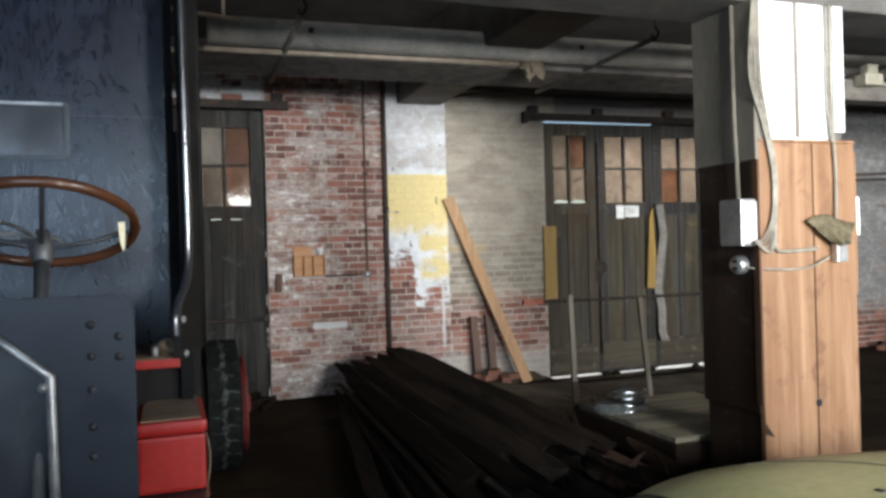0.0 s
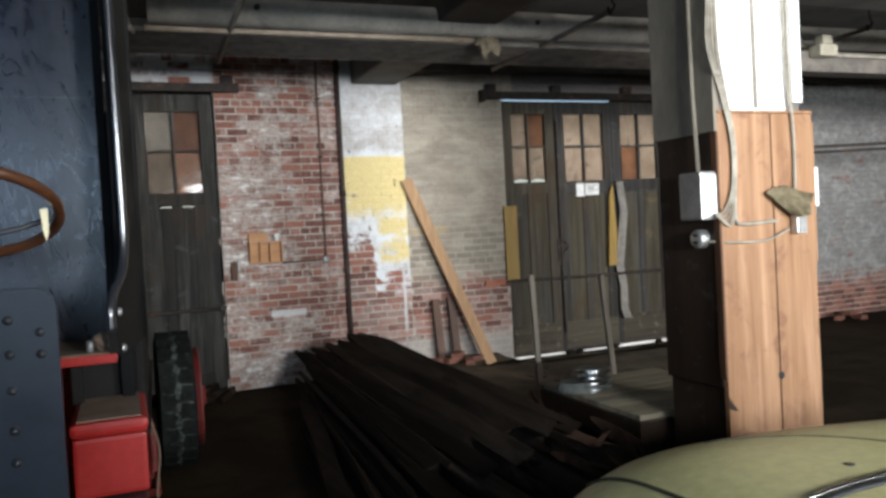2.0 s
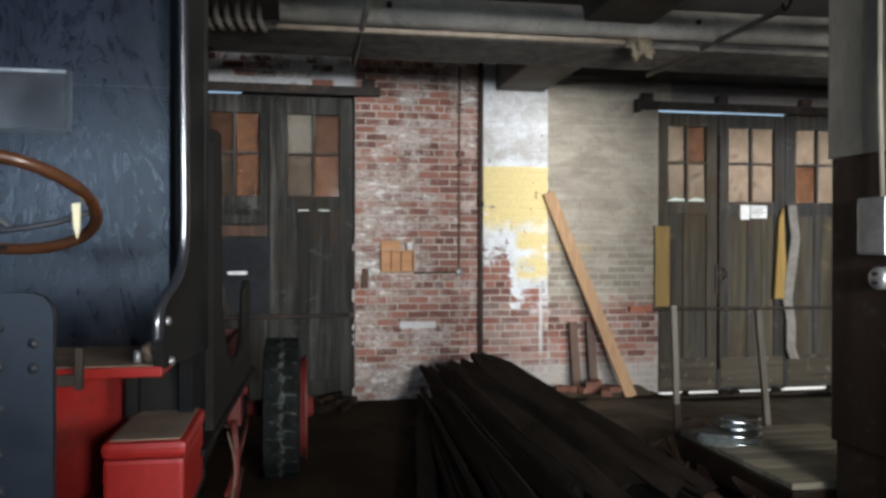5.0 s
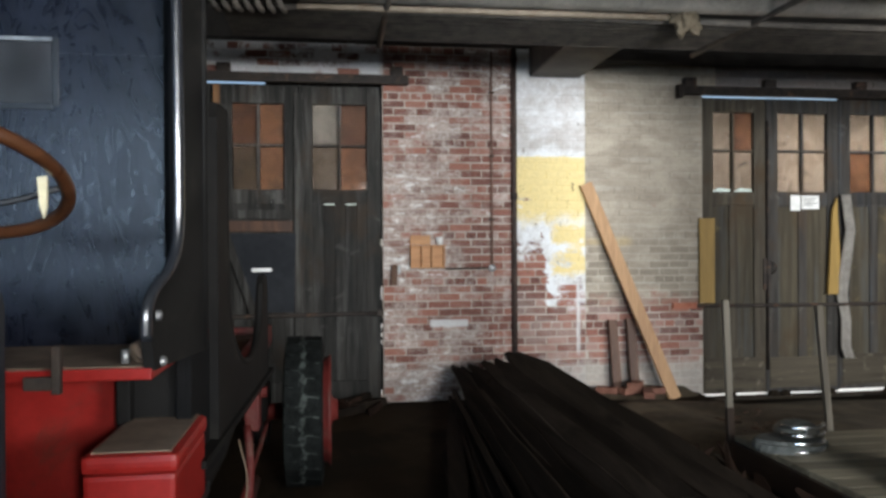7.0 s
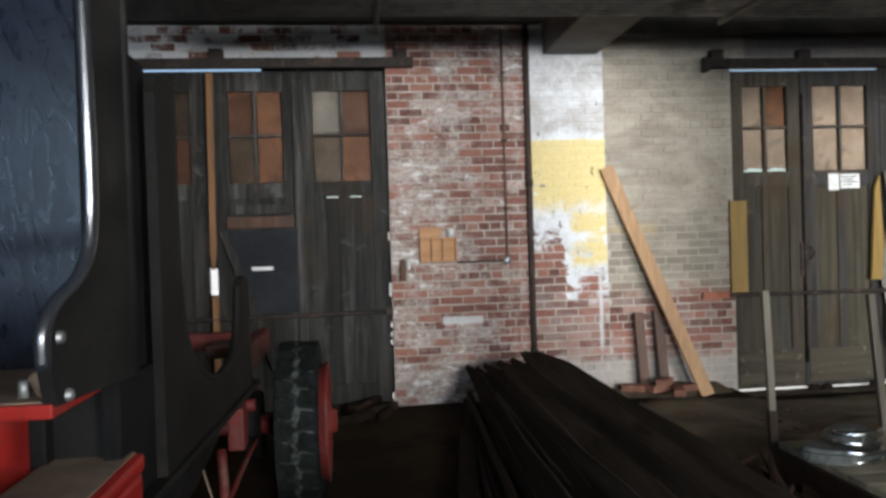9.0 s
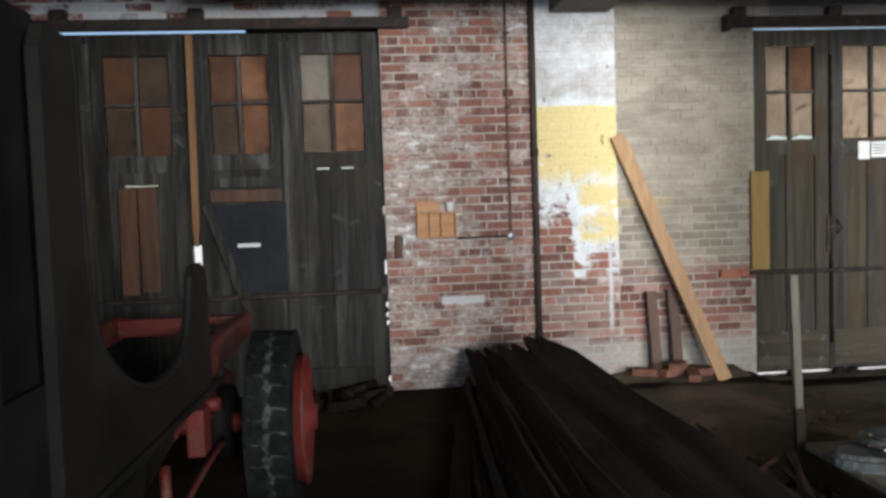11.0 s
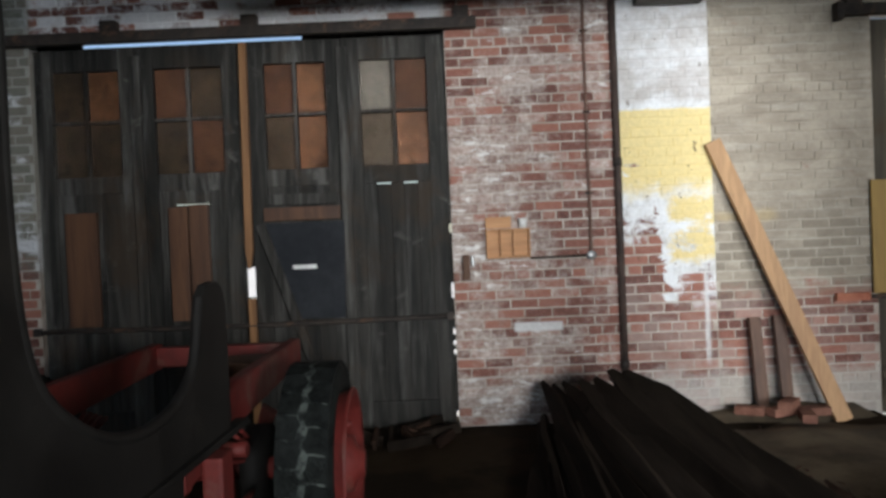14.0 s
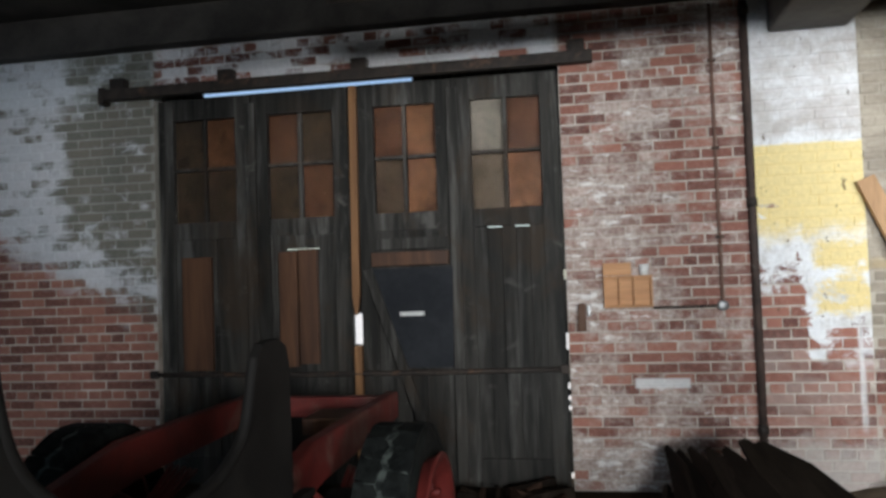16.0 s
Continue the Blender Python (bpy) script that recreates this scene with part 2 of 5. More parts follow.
PANELWOOD = wood("olive_brown_door_panel", (0.032, 0.026, 0.016), (0.080, 0.066, 0.043), "z", 7, 0.72, spread=0.5, bump=0.5, stain=((0.18, 0.135, 0.06), 3.5, 0.60, 0.5), streak=((0.070, 0.072, 0.070), 0.6, (0.055, 0.036, 0.018), 0.7), spec=0.25)
SCUFFWOOD = wood("scuffed_kick_board", (0.035, 0.028, 0.019), (0.085, 0.070, 0.048), "x", 7, 0.75, spread=0.3, bump=0.6, stain=((0.24, 0.21, 0.16), 9, 0.56, 0.6), spec=0.25)
OLDWOOD = wood("old_brown_wood", (0.042, 0.018, 0.009), (0.11, 0.050, 0.024), "z", 8, 0.6, knots=0.6)
PINE = wood("new_pine", (0.225, 0.112, 0.052), (0.36, 0.203, 0.11), "z", 5, 0.55, knots=0.9, spread=0.12, stain=((0.17, 0.075, 0.042), 5.0, 0.53, 0.65), streak=((0.52, 0.32, 0.20), 0.4, (0.33, 0.17, 0.10), 0.5))
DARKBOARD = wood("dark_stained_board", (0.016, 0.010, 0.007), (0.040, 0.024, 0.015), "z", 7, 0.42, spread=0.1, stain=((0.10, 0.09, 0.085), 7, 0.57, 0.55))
WHITEPAINT = plain("white_paint", (0.78, 0.77, 0.73), (0.84, 0.83, 0.80), 2, 0.6, fine=40, stain=((0.6, 0.57, 0.5), 3, 0.58, 0.5))
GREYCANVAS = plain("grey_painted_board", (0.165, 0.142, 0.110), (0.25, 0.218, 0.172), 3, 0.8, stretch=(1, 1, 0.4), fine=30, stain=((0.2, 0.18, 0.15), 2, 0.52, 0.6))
IRON = plain("rusty_iron", (0.022, 0.018, 0.016), (0.055, 0.042, 0.034), 12, 0.7, 0.3, fine=80, stain=((0.14, 0.075, 0.045), 8, 0.55, 0.6))
PIPEWHITE = plain("dusty_insulated_pipe", (0.36, 0.33, 0.28), (0.52, 0.47, 0.40), 4, 0.8, fine=40, stain=((0.2, 0.18, 0.15), 3, 0.56, 0.6))
COILPIPE = plain("dusty_coil_pipe", (0.09, 0.08, 0.07), (0.18, 0.155, 0.13), 6, 0.7, 0.1, fine=40)
TANPIPE = plain("tan_pipe", (0.34, 0.26, 0.19), (0.50, 0.41, 0.31), 6, 0.7, fine=50)
DRAINPIPE = plain("dark_brown_pipe", (0.03, 0.02, 0.016), (0.07, 0.045, 0.036), 6, 0.75, fine=50, stain=((0.2, 0.18, 0.16), 9, 0.6, 0.5))
RUSTPIPE = plain("rust_brown_pipe", (0.12, 0.062, 0.045), (0.20, 0.115, 0.085), 8, 0.75, fine=50)
LUMBER = wood("dark_old_timber", (0.011, 0.0078, 0.0058), (0.038, 0.028, 0.021), "y", 7, 0.8, spread=1.1, stain=((0.045, 0.033, 0.024), 5, 0.60, 0.6), spec=0.04)
LEANWOOD = wood("tan_plank", (0.33, 0.18, 0.085), (0.47, 0.28, 0.14), "z", 8, 0.6, knots=0.4, spread=0.1)
YELLOWWOOD = wood("yellow_painted_board", (0.24, 0.145, 0.035), (0.34, 0.215, 0.06), "z", 8, 0.6, spread=0.1)
GREYSTAKE = wood("grey_stake_wood", (0.10, 0.083, 0.062), (0.18, 0.155, 0.12), "z", 9, 0.75, spread=0.2)
DECKWOOD = wood("pale_deck_wood", (0.17, 0.145, 0.10), (0.31, 0.265, 0.185), "x", 7, 0.7, spread=0.3, stain=((0.14, 0.12, 0.09), 3, 0.54, 0.6))
BLACKPAINT = plain("black_gloss_paint", (0.011, 0.012, 0.014), (0.022, 0.023, 0.026), 5, 0.36, fine=24, bump=0.15, spec=0.5, stain=((0.06, 0.057, 0.052), 2.2, 0.55, 0.5))
DUSTYBLACK = plain("dusty_black_paint", (0.005, 0.0045, 0.0042), (0.0115, 0.0105, 0.0095), 4, 0.7, fine=30, bump=0.2, spec=0.15, stain=((0.030, 0.027, 0.022), 3.5, 0.56, 0.3))
GLOSSBLACK = plain("glossy_black_enamel", (0.012, 0.013, 0.016), (0.02, 0.022, 0.026), 6, 0.24, fine=30, bump=0.05, spec=0.8, coat=0.6)
# near-black for boards that stand in for shade in the cab's gaps
BLACKSHADE = plain("matt_black_shade_board", (0.004, 0.004, 0.0042), (0.009, 0.0088, 0.009), 5, 0.85, fine=40, bump=0.2, spec=0.12)
REDPAINT = plain("red_enamel", (0.24, 0.011, 0.009), (0.32, 0.019, 0.014), 4, 0.42, fine=40, bump=0.12, spec=0.3, stain=((0.15, 0.035, 0.024), 4, 0.55, 0.7))
DUSTYRED = plain("dusty_red_paint", (0.070, 0.0075, 0.0055), (0.125, 0.0135, 0.010), 5, 0.65, fine=40, stain=((0.12, 0.06, 0.045), 3, 0.53, 0.7))
DUST = plain("dust_on_paint", (0.15, 0.10, 0.068), (0.23, 0.165, 0.115), 6, 0.85, fine=50)


def cracked_rubber(name, dust, tone):
    """Perished rubber; dust: how much pale dust has packed into it."""
    m = Mat(name)
    broad, net, grain = m.noise(9, 4), m.noise(15, 4, 0.6, (1, 1, 0.8), 6.0, 0.5), m.noise(60, 3)
    crack = (net - 0.5).op("ABSOLUTE").step(0.030, 0.004) * m.noise(6, 3, 0.5, (1, 1, 1), 12.0).step(0.46, 0.60)
    pack = m.noise(22, 4, 0.6, (1, 1, 1), 2.0).step(0.36, 0.62)
    c = m.mix(broad.step(0.35, 0.7), tuple(v * tone for v in (0.005, 0.0056, 0.0055)), tuple(v * tone for v in (0.014, 0.0155, 0.015)))
    c = m.mix((crack * 0.08).most(pack * dust), c, (0.16, 0.185, 0.165))
    return m.done(c, broad * 0.1 + 0.8, 0.0, grain * 0.5 + crack * 0.5, 0.4, 0.003, 0.1)


RUBBER, TREAD = cracked_rubber("cracked_rubber", 0.42, 1.0), cracked_rubber("worn_tread_rubber", 0.04, 0.6)
PROPWOOD = wood("orange_prop_wood", (0.12, 0.055, 0.02), (0.24, 0.12, 0.05), "z", 8, 0.6, knots=0.5)
WHEELWOOD = wood("varnished_rim_wood", (0.045, 0.016, 0.007), (0.11, 0.042, 0.018), "x", 9, 0.3, spread=0.0, bump=0.1, coat=0.4)
STEEL = plain("dull_steel", (0.2, 0.2, 0.2), (0.36, 0.36, 0.35), 12, 0.45, 0.7, fine=60)
GUNMETAL = plain("dulled_gunmetal", (0.075, 0.075, 0.075), (0.15, 0.148, 0.14), 12, 0.5, 0.5, fine=60)
DARKSTEEL = plain("dark_steel", (0.03, 0.031, 0.033), (0.06, 0.06, 0.064), 9, 0.5, 0.5, fine=60)
DULLALLOY = plain("dusty_alloy", (0.06, 0.065, 0.06), (0.13, 0.135, 0.125), 14, 0.6, 0.35, fine=60)
CHROME = plain("chrome", (0.62, 0.64, 0.63), (0.75, 0.77, 0.76), 9, 0.22, 1.0, fine=60, bump=0.05)
GALV = plain("galvanised_box", (0.42, 0.42, 0.41), (0.6, 0.6, 0.58), 8, 0.42, 0.8, fine=50, bump=0.1)
CARPAINT = plain("pale_yellow_car_paint", (0.50, 0.455, 0.215), (0.56, 0.515, 0.26), 2, 0.45, fine=25, bump=0.03, spec=0.3)
CABLE = plain("grey_white_cable", (0.20, 0.175, 0.135), (0.34, 0.305, 0.245), 12, 0.6, fine=40)
CANVAS = plain("soiled_cloth", (0.17, 0.14, 0.085), (0.38, 0.32, 0.2), 14, 0.9, fine=90, bump=0.8)
PAPER = plain("white_paper", (0.68, 0.66, 0.62), (0.78, 0.77, 0.74), 20, 0.8, fine=60)
CREAM = plain("cream_porcelain", (0.30, 0.27, 0.20), (0.40, 0.36, 0.28), 20, 0.5, fine=60, bump=0.05)
SEAM = plain("grimy_seam", (0.05, 0.044, 0.025), (0.09, 0.08, 0.05), 20, 0.8, fine=60)
IVORY = plain("ivory_plastic", (0.66, 0.56, 0.33), (0.74, 0.64, 0.42), 20, 0.45, fine=60, bump=0.05)
ORANGEBOX = wood("orange_box_wood", (0.42, 0.20, 0.08), (0.56, 0.30, 0.14), "x", 9, 0.6, spread=0.1)
BLUEBOARD = plain("slate_board", (0.012, 0.0135, 0.017), (0.024, 0.026, 0.030), 4, 0.6, fine=30, spec=0.12)
TANCLOTH = plain("tan_cloth", (0.11, 0.085, 0.055), (0.22, 0.175, 0.12), 16, 0.9, fine=90, bump=0.8)
PINKGREY = plain("bleached_rag", (0.34, 0.31, 0.27), (0.48, 0.44, 0.39), 12, 0.9, fine=60)


def pane_tone(name, a, b):
    return plain(name, a, b, 7, 0.6, fine=35, stain=(tuple(v * 0.45 for v in a), 6, 0.56, 0.8), bump=0.2, spec=0.1)


PANES = {
    "o": pane_tone("orange_board", (0.055, 0.023, 0.011), (0.105, 0.047, 0.023)),
    "r": pane_tone("red_brown_board", (0.034, 0.015, 0.008), (0.060, 0.025, 0.013)),
    "t": pane_tone("tan_paper", (0.135, 0.098, 0.068), (0.19, 0.145, 0.106)),
    "g": pane_tone("grey_tan_paper", (0.075, 0.066, 0.053), (0.12, 0.105, 0.087)),
    "k": pane_tone("dim_tan_paper", (0.037, 0.026, 0.017), (0.062, 0.045, 0.031)),
    "d": pane_tone("dull_brown_board", (0.022, 0.014, 0.0085), (0.04, 0.026, 0.016)),
}


def clear_glass():
    m = Mat("dusty_glass")
    m.b.inputs["Transmission Weight"].default_value = 1.0
    m.b.inputs["IOR"].default_value = 1.18
    return m.done((0.88, 0.87, 0.85), m.noise(14, 4).step(0.3, 0.8) * 0.10 + 0.02)


GLASS = clear_glass()
DUSTGLASS = plain("dust_filmed_glass", (0.15, 0.155, 0.165), (0.30, 0.31, 0.325), 5, 0.16, fine=40, bump=0.02, spec=0.15)
DUSTGLASS.node_tree.nodes["Principled BSDF"].inputs["Transmission Weight"].default_value = 0.9

# ---------------------------------------------------------------- mesh helpers


def box(bm, x0, x1, y0, y1, z0, z1, bevel=0.0):
    made = bmesh.ops.create_cube(bm, size=1)["verts"]
    for v in made:
        v.co = Vector((x0 + (v.co.x + 0.5) * (x1 - x0), y0 + (v.co.y + 0.5) * (y1 - y0), z0 + (v.co.z + 0.5) * (z1 - z0)))
    if bevel:
        edges = {e for v in made for e in v.link_edges}
        bmesh.ops.bevel(bm, geom=list(edges), offset=bevel, segments=2, affect="EDGES", profile=0.6)
    return bm


def block(x0, x1, y0, y1, z0, z1, bevel=0.0):
    return box(bmesh.new(), x0, x1, y0, y1, z0, z1, bevel)


def board(a, b, width, thick, side=(1, 0, 0), bevel=0.004, cuts=0, wobble=0.0, point=1.0, split=0.0):
    """A board from a to b; side: the way its width runs."""
    a, b = Vector(a), Vector(b)
    d = (b - a).normalized()
    s = (Vector(side) - d * Vector(side).dot(d)).normalized()
    n = d.cross(s)
    bm = block(-width / 2, width / 2, -thick / 2, thick / 2, 0, (b - a).length, bevel)
    if cuts:
        long = [e for e in bm.edges if abs((e.verts[0].co - e.verts[1].co).z) > (b - a).length * 0.7]
        bmesh.ops.subdivide_edges(bm, edges=long, cuts=cuts, use_grid_fill=True)
        for v in bm.verts:
            v.co += Vector((noise.noise(Vector((v.co.z * 1.3, a.x * 9, a.z * 7))), noise.noise(Vector((v.co.z * 1.1, a.y * 9, 5))), 0)) * wobble
            if v.co.z > (b - a).length * 0.93:
                v.co.x *= point
            if split and v.co.z < (b - a).length * 0.05:
                v.co.z += split * (0.5 + noise.noise(Vector((v.co.x * 60 + a.x * 31, v.co.y * 60, a.y * 17))))
    m = Matrix((s, n, d)).transposed().to_4x4()
    m.translation = a
    bmesh.ops.transform(bm, matrix=m, verts=bm.verts)
    return bm


def tube(points, r, sides=10, caps=True, close=False):
    """A round bar along a line of points."""
    bm = bmesh.new()
    p = [Vector(q) for q in points]
    rings, up = [], None
    for i, q in enumerate(p):
        if close:
            d = (p[(i + 1) % len(p)] - p[i - 1]).normalized()
        else:
            d = (p[min(i + 1, len(p) - 1)] - p[max(i - 1, 0)]).normalized()
        if up is None:
            up = d.orthogonal().normalized()
        up = (up - d * up.dot(d)).normalized()
        v = d.cross(up)
        rings.append([bm.verts.new(q + (up * math.cos(k * math.tau / sides) + v * math.sin(k * math.tau / sides)) * r) for k in range(sides)])
    for i in range(len(rings) if close else len(rings) - 1):
        a, b = rings[i], rings[(i + 1) % len(rings)]
        for k in range(sides):
            bm.faces.new((a[k], a[(k + 1) % sides], b[(k + 1) % sides], b[k])).smooth = True
    if caps and not close:
        bm.faces.new(rings[0][::-1])
        bm.faces.new(rings[-1])
    return bm


def curve_points(points, n=8):
    """A smooth line through the points."""
    p = [Vector(q) for q in points]
    p = [p[0] * 2 - p[1], *p, p[-1] * 2 - p[-2]]
    out = []
    for i in range(1, len(p) - 2):
        for k in range(n):
            t = k / n
            out.append(0.5 * (2 * p[i] + (p[i + 1] - p[i - 1]) * t + (2 * p[i - 1] - 5 * p[i] + 4 * p[i + 1] - p[i + 2]) * t * t + (3 * p[i] - p[i - 1] - 3 * p[i + 1] + p[i + 2]) * t**3))
    return [*out, p[-2]]


def slab(outline, axis, a, b, bevel=0.0):
    """An outline in two coordinates, made solid from a to b along the third axis."""
    bm = bmesh.new()

    def put(u, v, w):
        return {"x": (w, u, v), "y": (u, w, v), "z": (u, v, w)}[axis]

    low = [bm.verts.new(put(u, v, a)) for u, v in outline]
    face = bm.faces.new(low)
    top = bmesh.ops.extrude_face_region(bm, geom=[face])["geom"]
    shift = Vector(put(0, 0, b - a))
    for v in top:
        if isinstance(v, bmesh.types.BMVert):
            v.co += shift
    bmesh.ops.recalc_face_normals(bm, faces=bm.faces)
    if bevel:
        bmesh.ops.bevel(bm, geom=list(bm.edges), offset=bevel, segments=2, affect="EDGES")
    return bm


def lathe(profile, centre, axis="x", sides=40):
    """A profile of (along, radius), turned round an axis through centre."""
    bm = bmesh.new()
    c, rings = Vector(centre), []
    for u, r in profile:
        ring = []
        for k in range(sides):
            s, t = r * math.cos(k * math.tau / sides), r * math.sin(k * math.tau / sides)
            ring.append(bm.verts.new(c + Vector({"x": (u, s, t), "y": (s, u, t), "z": (s, t, u)}[axis])))
        rings.append(ring)
    for a, b in zip(rings, rings[1:]):
        for k in range(sides):
            bm.faces.new((a[k], a[(k + 1) % sides], b[(k + 1) % sides], b[k])).smooth = True
    bmesh.ops.recalc_face_normals(bm, faces=bm.faces)
    return bm


def thing(name, label, category, base=(0, 0, 0), group="", kind=""):
    ob = new(name)
    ob.location = base
    ob.empty_display_size = 0.05
    return tagged(ob, label, category, group, kind)


def part(name, bm, material, parent, label=""):
    """One mesh object under a thing or a part; the bmesh is in world metres."""
    mesh = bpy.data.meshes.new(name)
    base = parent_place(parent)
    bmesh.ops.translate(bm, vec=-base, verts=bm.verts)
    bm.to_mesh(mesh)
    bm.free()
    mesh.materials.append(material)
    ob = new(name, mesh)
    ob.parent = parent
    return tagged(ob, label)


def parent_place(ob):
    p = Vector(ob.location)
    return p + parent_place(ob.parent) if ob.parent else p


def solid(name, bm, material, label="", category="", kind="", group=""):
    """A top-level thing of one mesh."""
    mesh = bpy.data.meshes.new(name)
    bm.to_mesh(mesh)
    bm.free()
    mesh.materials.append(material)
    return tagged(new(name, mesh), label, category, group, kind)


def join(*meshes):
    out = meshes[0]
    for bm in meshes[1:]:
        me = bpy.data.meshes.new("joined")
        bm.to_mesh(me)
        out.from_mesh(me)
        bm.free()
        bpy.data.meshes.remove(me)
    return out


# ---------------------------------------------------------------- setting
WY = 8.5  # inner face of the gate wall
GATES = ((-3.1, 0.0, 3.0), (3.16, 6.26, 2.99))  # x from, x to, height

ground_floor = block(-7, 12, -5, 7.9, -0.2, 0)
box(ground_floor, -7, 3.1, 7.9, WY + 0.35, -0.2, 0)
box(ground_floor, 6.3, 12, 7.9, WY + 0.35, -0.2, 0)
ground_floor = join(ground_floor, slab([(7.9, 0.0), (WY - 0.05, -0.078), (WY + 0.35, -0.078), (WY + 0.35, -0.2), (7.9, -0.2)], "x", 3.1, 6.3))
solid("floor", ground_floor, FLOOR, "dark dirty concrete floor dipping towards one gate", "floor", "structure")
solid("ground", block(-60, 60, WY + 0.35, 90, -0.3, -0.02), plain("yard_gravel", (0.5, 0.49, 0.46), (0.6, 0.58, 0.55), 1, 0.9), "pale gravel yard outside the gates", "ground", "structure")
solid("ground", block(-60, 60, -60, -5.3, -0.3, -0.02), bpy.data.materials["yard_gravel"], "pale gravel yard outside the gateway", "ground", "structure")
solid("ceiling", block(-7.3, 12.3, -5.3, WY + 0.3, 3.62, 3.85), SOOT, "soot-black boarded ceiling", "ceiling", "structure")
wall = block(-7.3, GATES[0][0], WY, WY + 0.3, -0.05, 3.62)
for x0, x1, z0 in ((GATES[0][0], GATES[0][1], GATES[0][2]), (GATES[0][1], GATES[1][0], -0.05), (GATES[1][0], GATES[1][1], GATES[1][2]), (GATES[1][1], 12.3, -0.05)):
    if x0 == GATES[0][0]:  # the head of this opening is rebated on its outer side
        box(wall, x0, x1, WY, WY + 0.12, z0, 3.62)
        box(wall, x0, x1, WY + 0.12, WY + 0.3, z0 + 0.12, 3.62)
        continue
    box(wall, x0, x1, WY, WY + 0.3, z0, 3.62)
wall_north = solid("wall_north", wall, MORTAR, "brick gate wall with worn white, yellow and grey paint", "wall", "structure")
solid("wall_west", block(-7.3, -7, -5, WY, -0.05, 3.62), PLASTER, "dim plastered side wall", "wall", "structure")
solid("wall_east", block(12, 12.3, -5, WY, -0.05, 3.62), PLASTER, "dim plastered side wall", "wall", "structure")
south = block(-7.3, -0.15, -5.3, -5, -0.05, 3.62)
box(south, 2.05, 4.5, -5.3, -5, -0.05, 3.62)
box(south, 6.7, 12.3, -5.3, -5, -0.05, 3.62)
box(south, 4.5, 6.7, -5.3, -5, 3.0, 3.62)
box(south, 4.5, 6.7, -5.3, -5, -0.05, 1.4)
box(south, -0.15, 2.05, -5.3, -5, 3.0, 3.62)
box(south, -0.15, 2.05, -5.3, -5, -0.05, 1.4)
solid("wall_south", south, PLASTER, "unseen plastered wall with two openings for the lamps", "wall", "structure")
# unseen partition, added to keep daylight off the truck and the low floor
part_wall = block(-7, -3.4, -1.7, -1.5, -0.05, 3.62)
box(part_wall, -0.7, 0.4, -1.7, -1.5, -0.05, 3.62)
box(part_wall, -3.4, -0.7, -1.7, -1.5, -0.05, 1.45)
box(part_wall, -3.4, -0.7, -1.7, -1.5, 2.38, 3.62)
box(part_wall, 0.4, 6.8, -1.7, -1.5, 2.9, 3.62)
box(part_wall, 0.4, 3.5, -1.7, -1.5, -0.05, 1.52)
box(part_wall, 3.5, 6.8, -1.7, -1.5, -0.05, 0.8)
box(part_wall, 6.8, 12, -1.7, -1.5, -0.05, 3.62)
solid("wall_partition", part_wall, PLASTER, "unseen plastered partition added to shade truck and floor", "wall", "structure")

# dark plates added along the gate wall's head in place of the pipes' shade
for x0, x1, z in ((-7, 1.39, 3.335), (1.91, 12, 3.215)):
    solid("wall_plate", block(x0, x1, WY - 0.16, WY - 0.014, z, 3.62, 0.012), SOOT, "added dark plate standing in for shade along the wall head", "beam", "structure")
# concrete beams
solid("beam", block(1.40, 1.90, -5, WY - 0.02, 3.07, 3.62, 0.02), CONCRETE, "sooty concrete beam resting on the painted pilaster", "beam", "structure")
solid("beam", block(-7, 12, 3.9, 4.35, 2.83, 3.06, 0.015), CONCRETE, "grey concrete girder over the boarded column", "beam", "structure")
for x0, x1, z in GATES[1:]:
    solid("threshold", block(x0, x1, WY + 0.16, WY + 0.345, -0.077, -0.068), WHITEPAINT, "pale worn stone threshold under the gate", "threshold", "structure")

# ---------------------------------------------------------------- gates


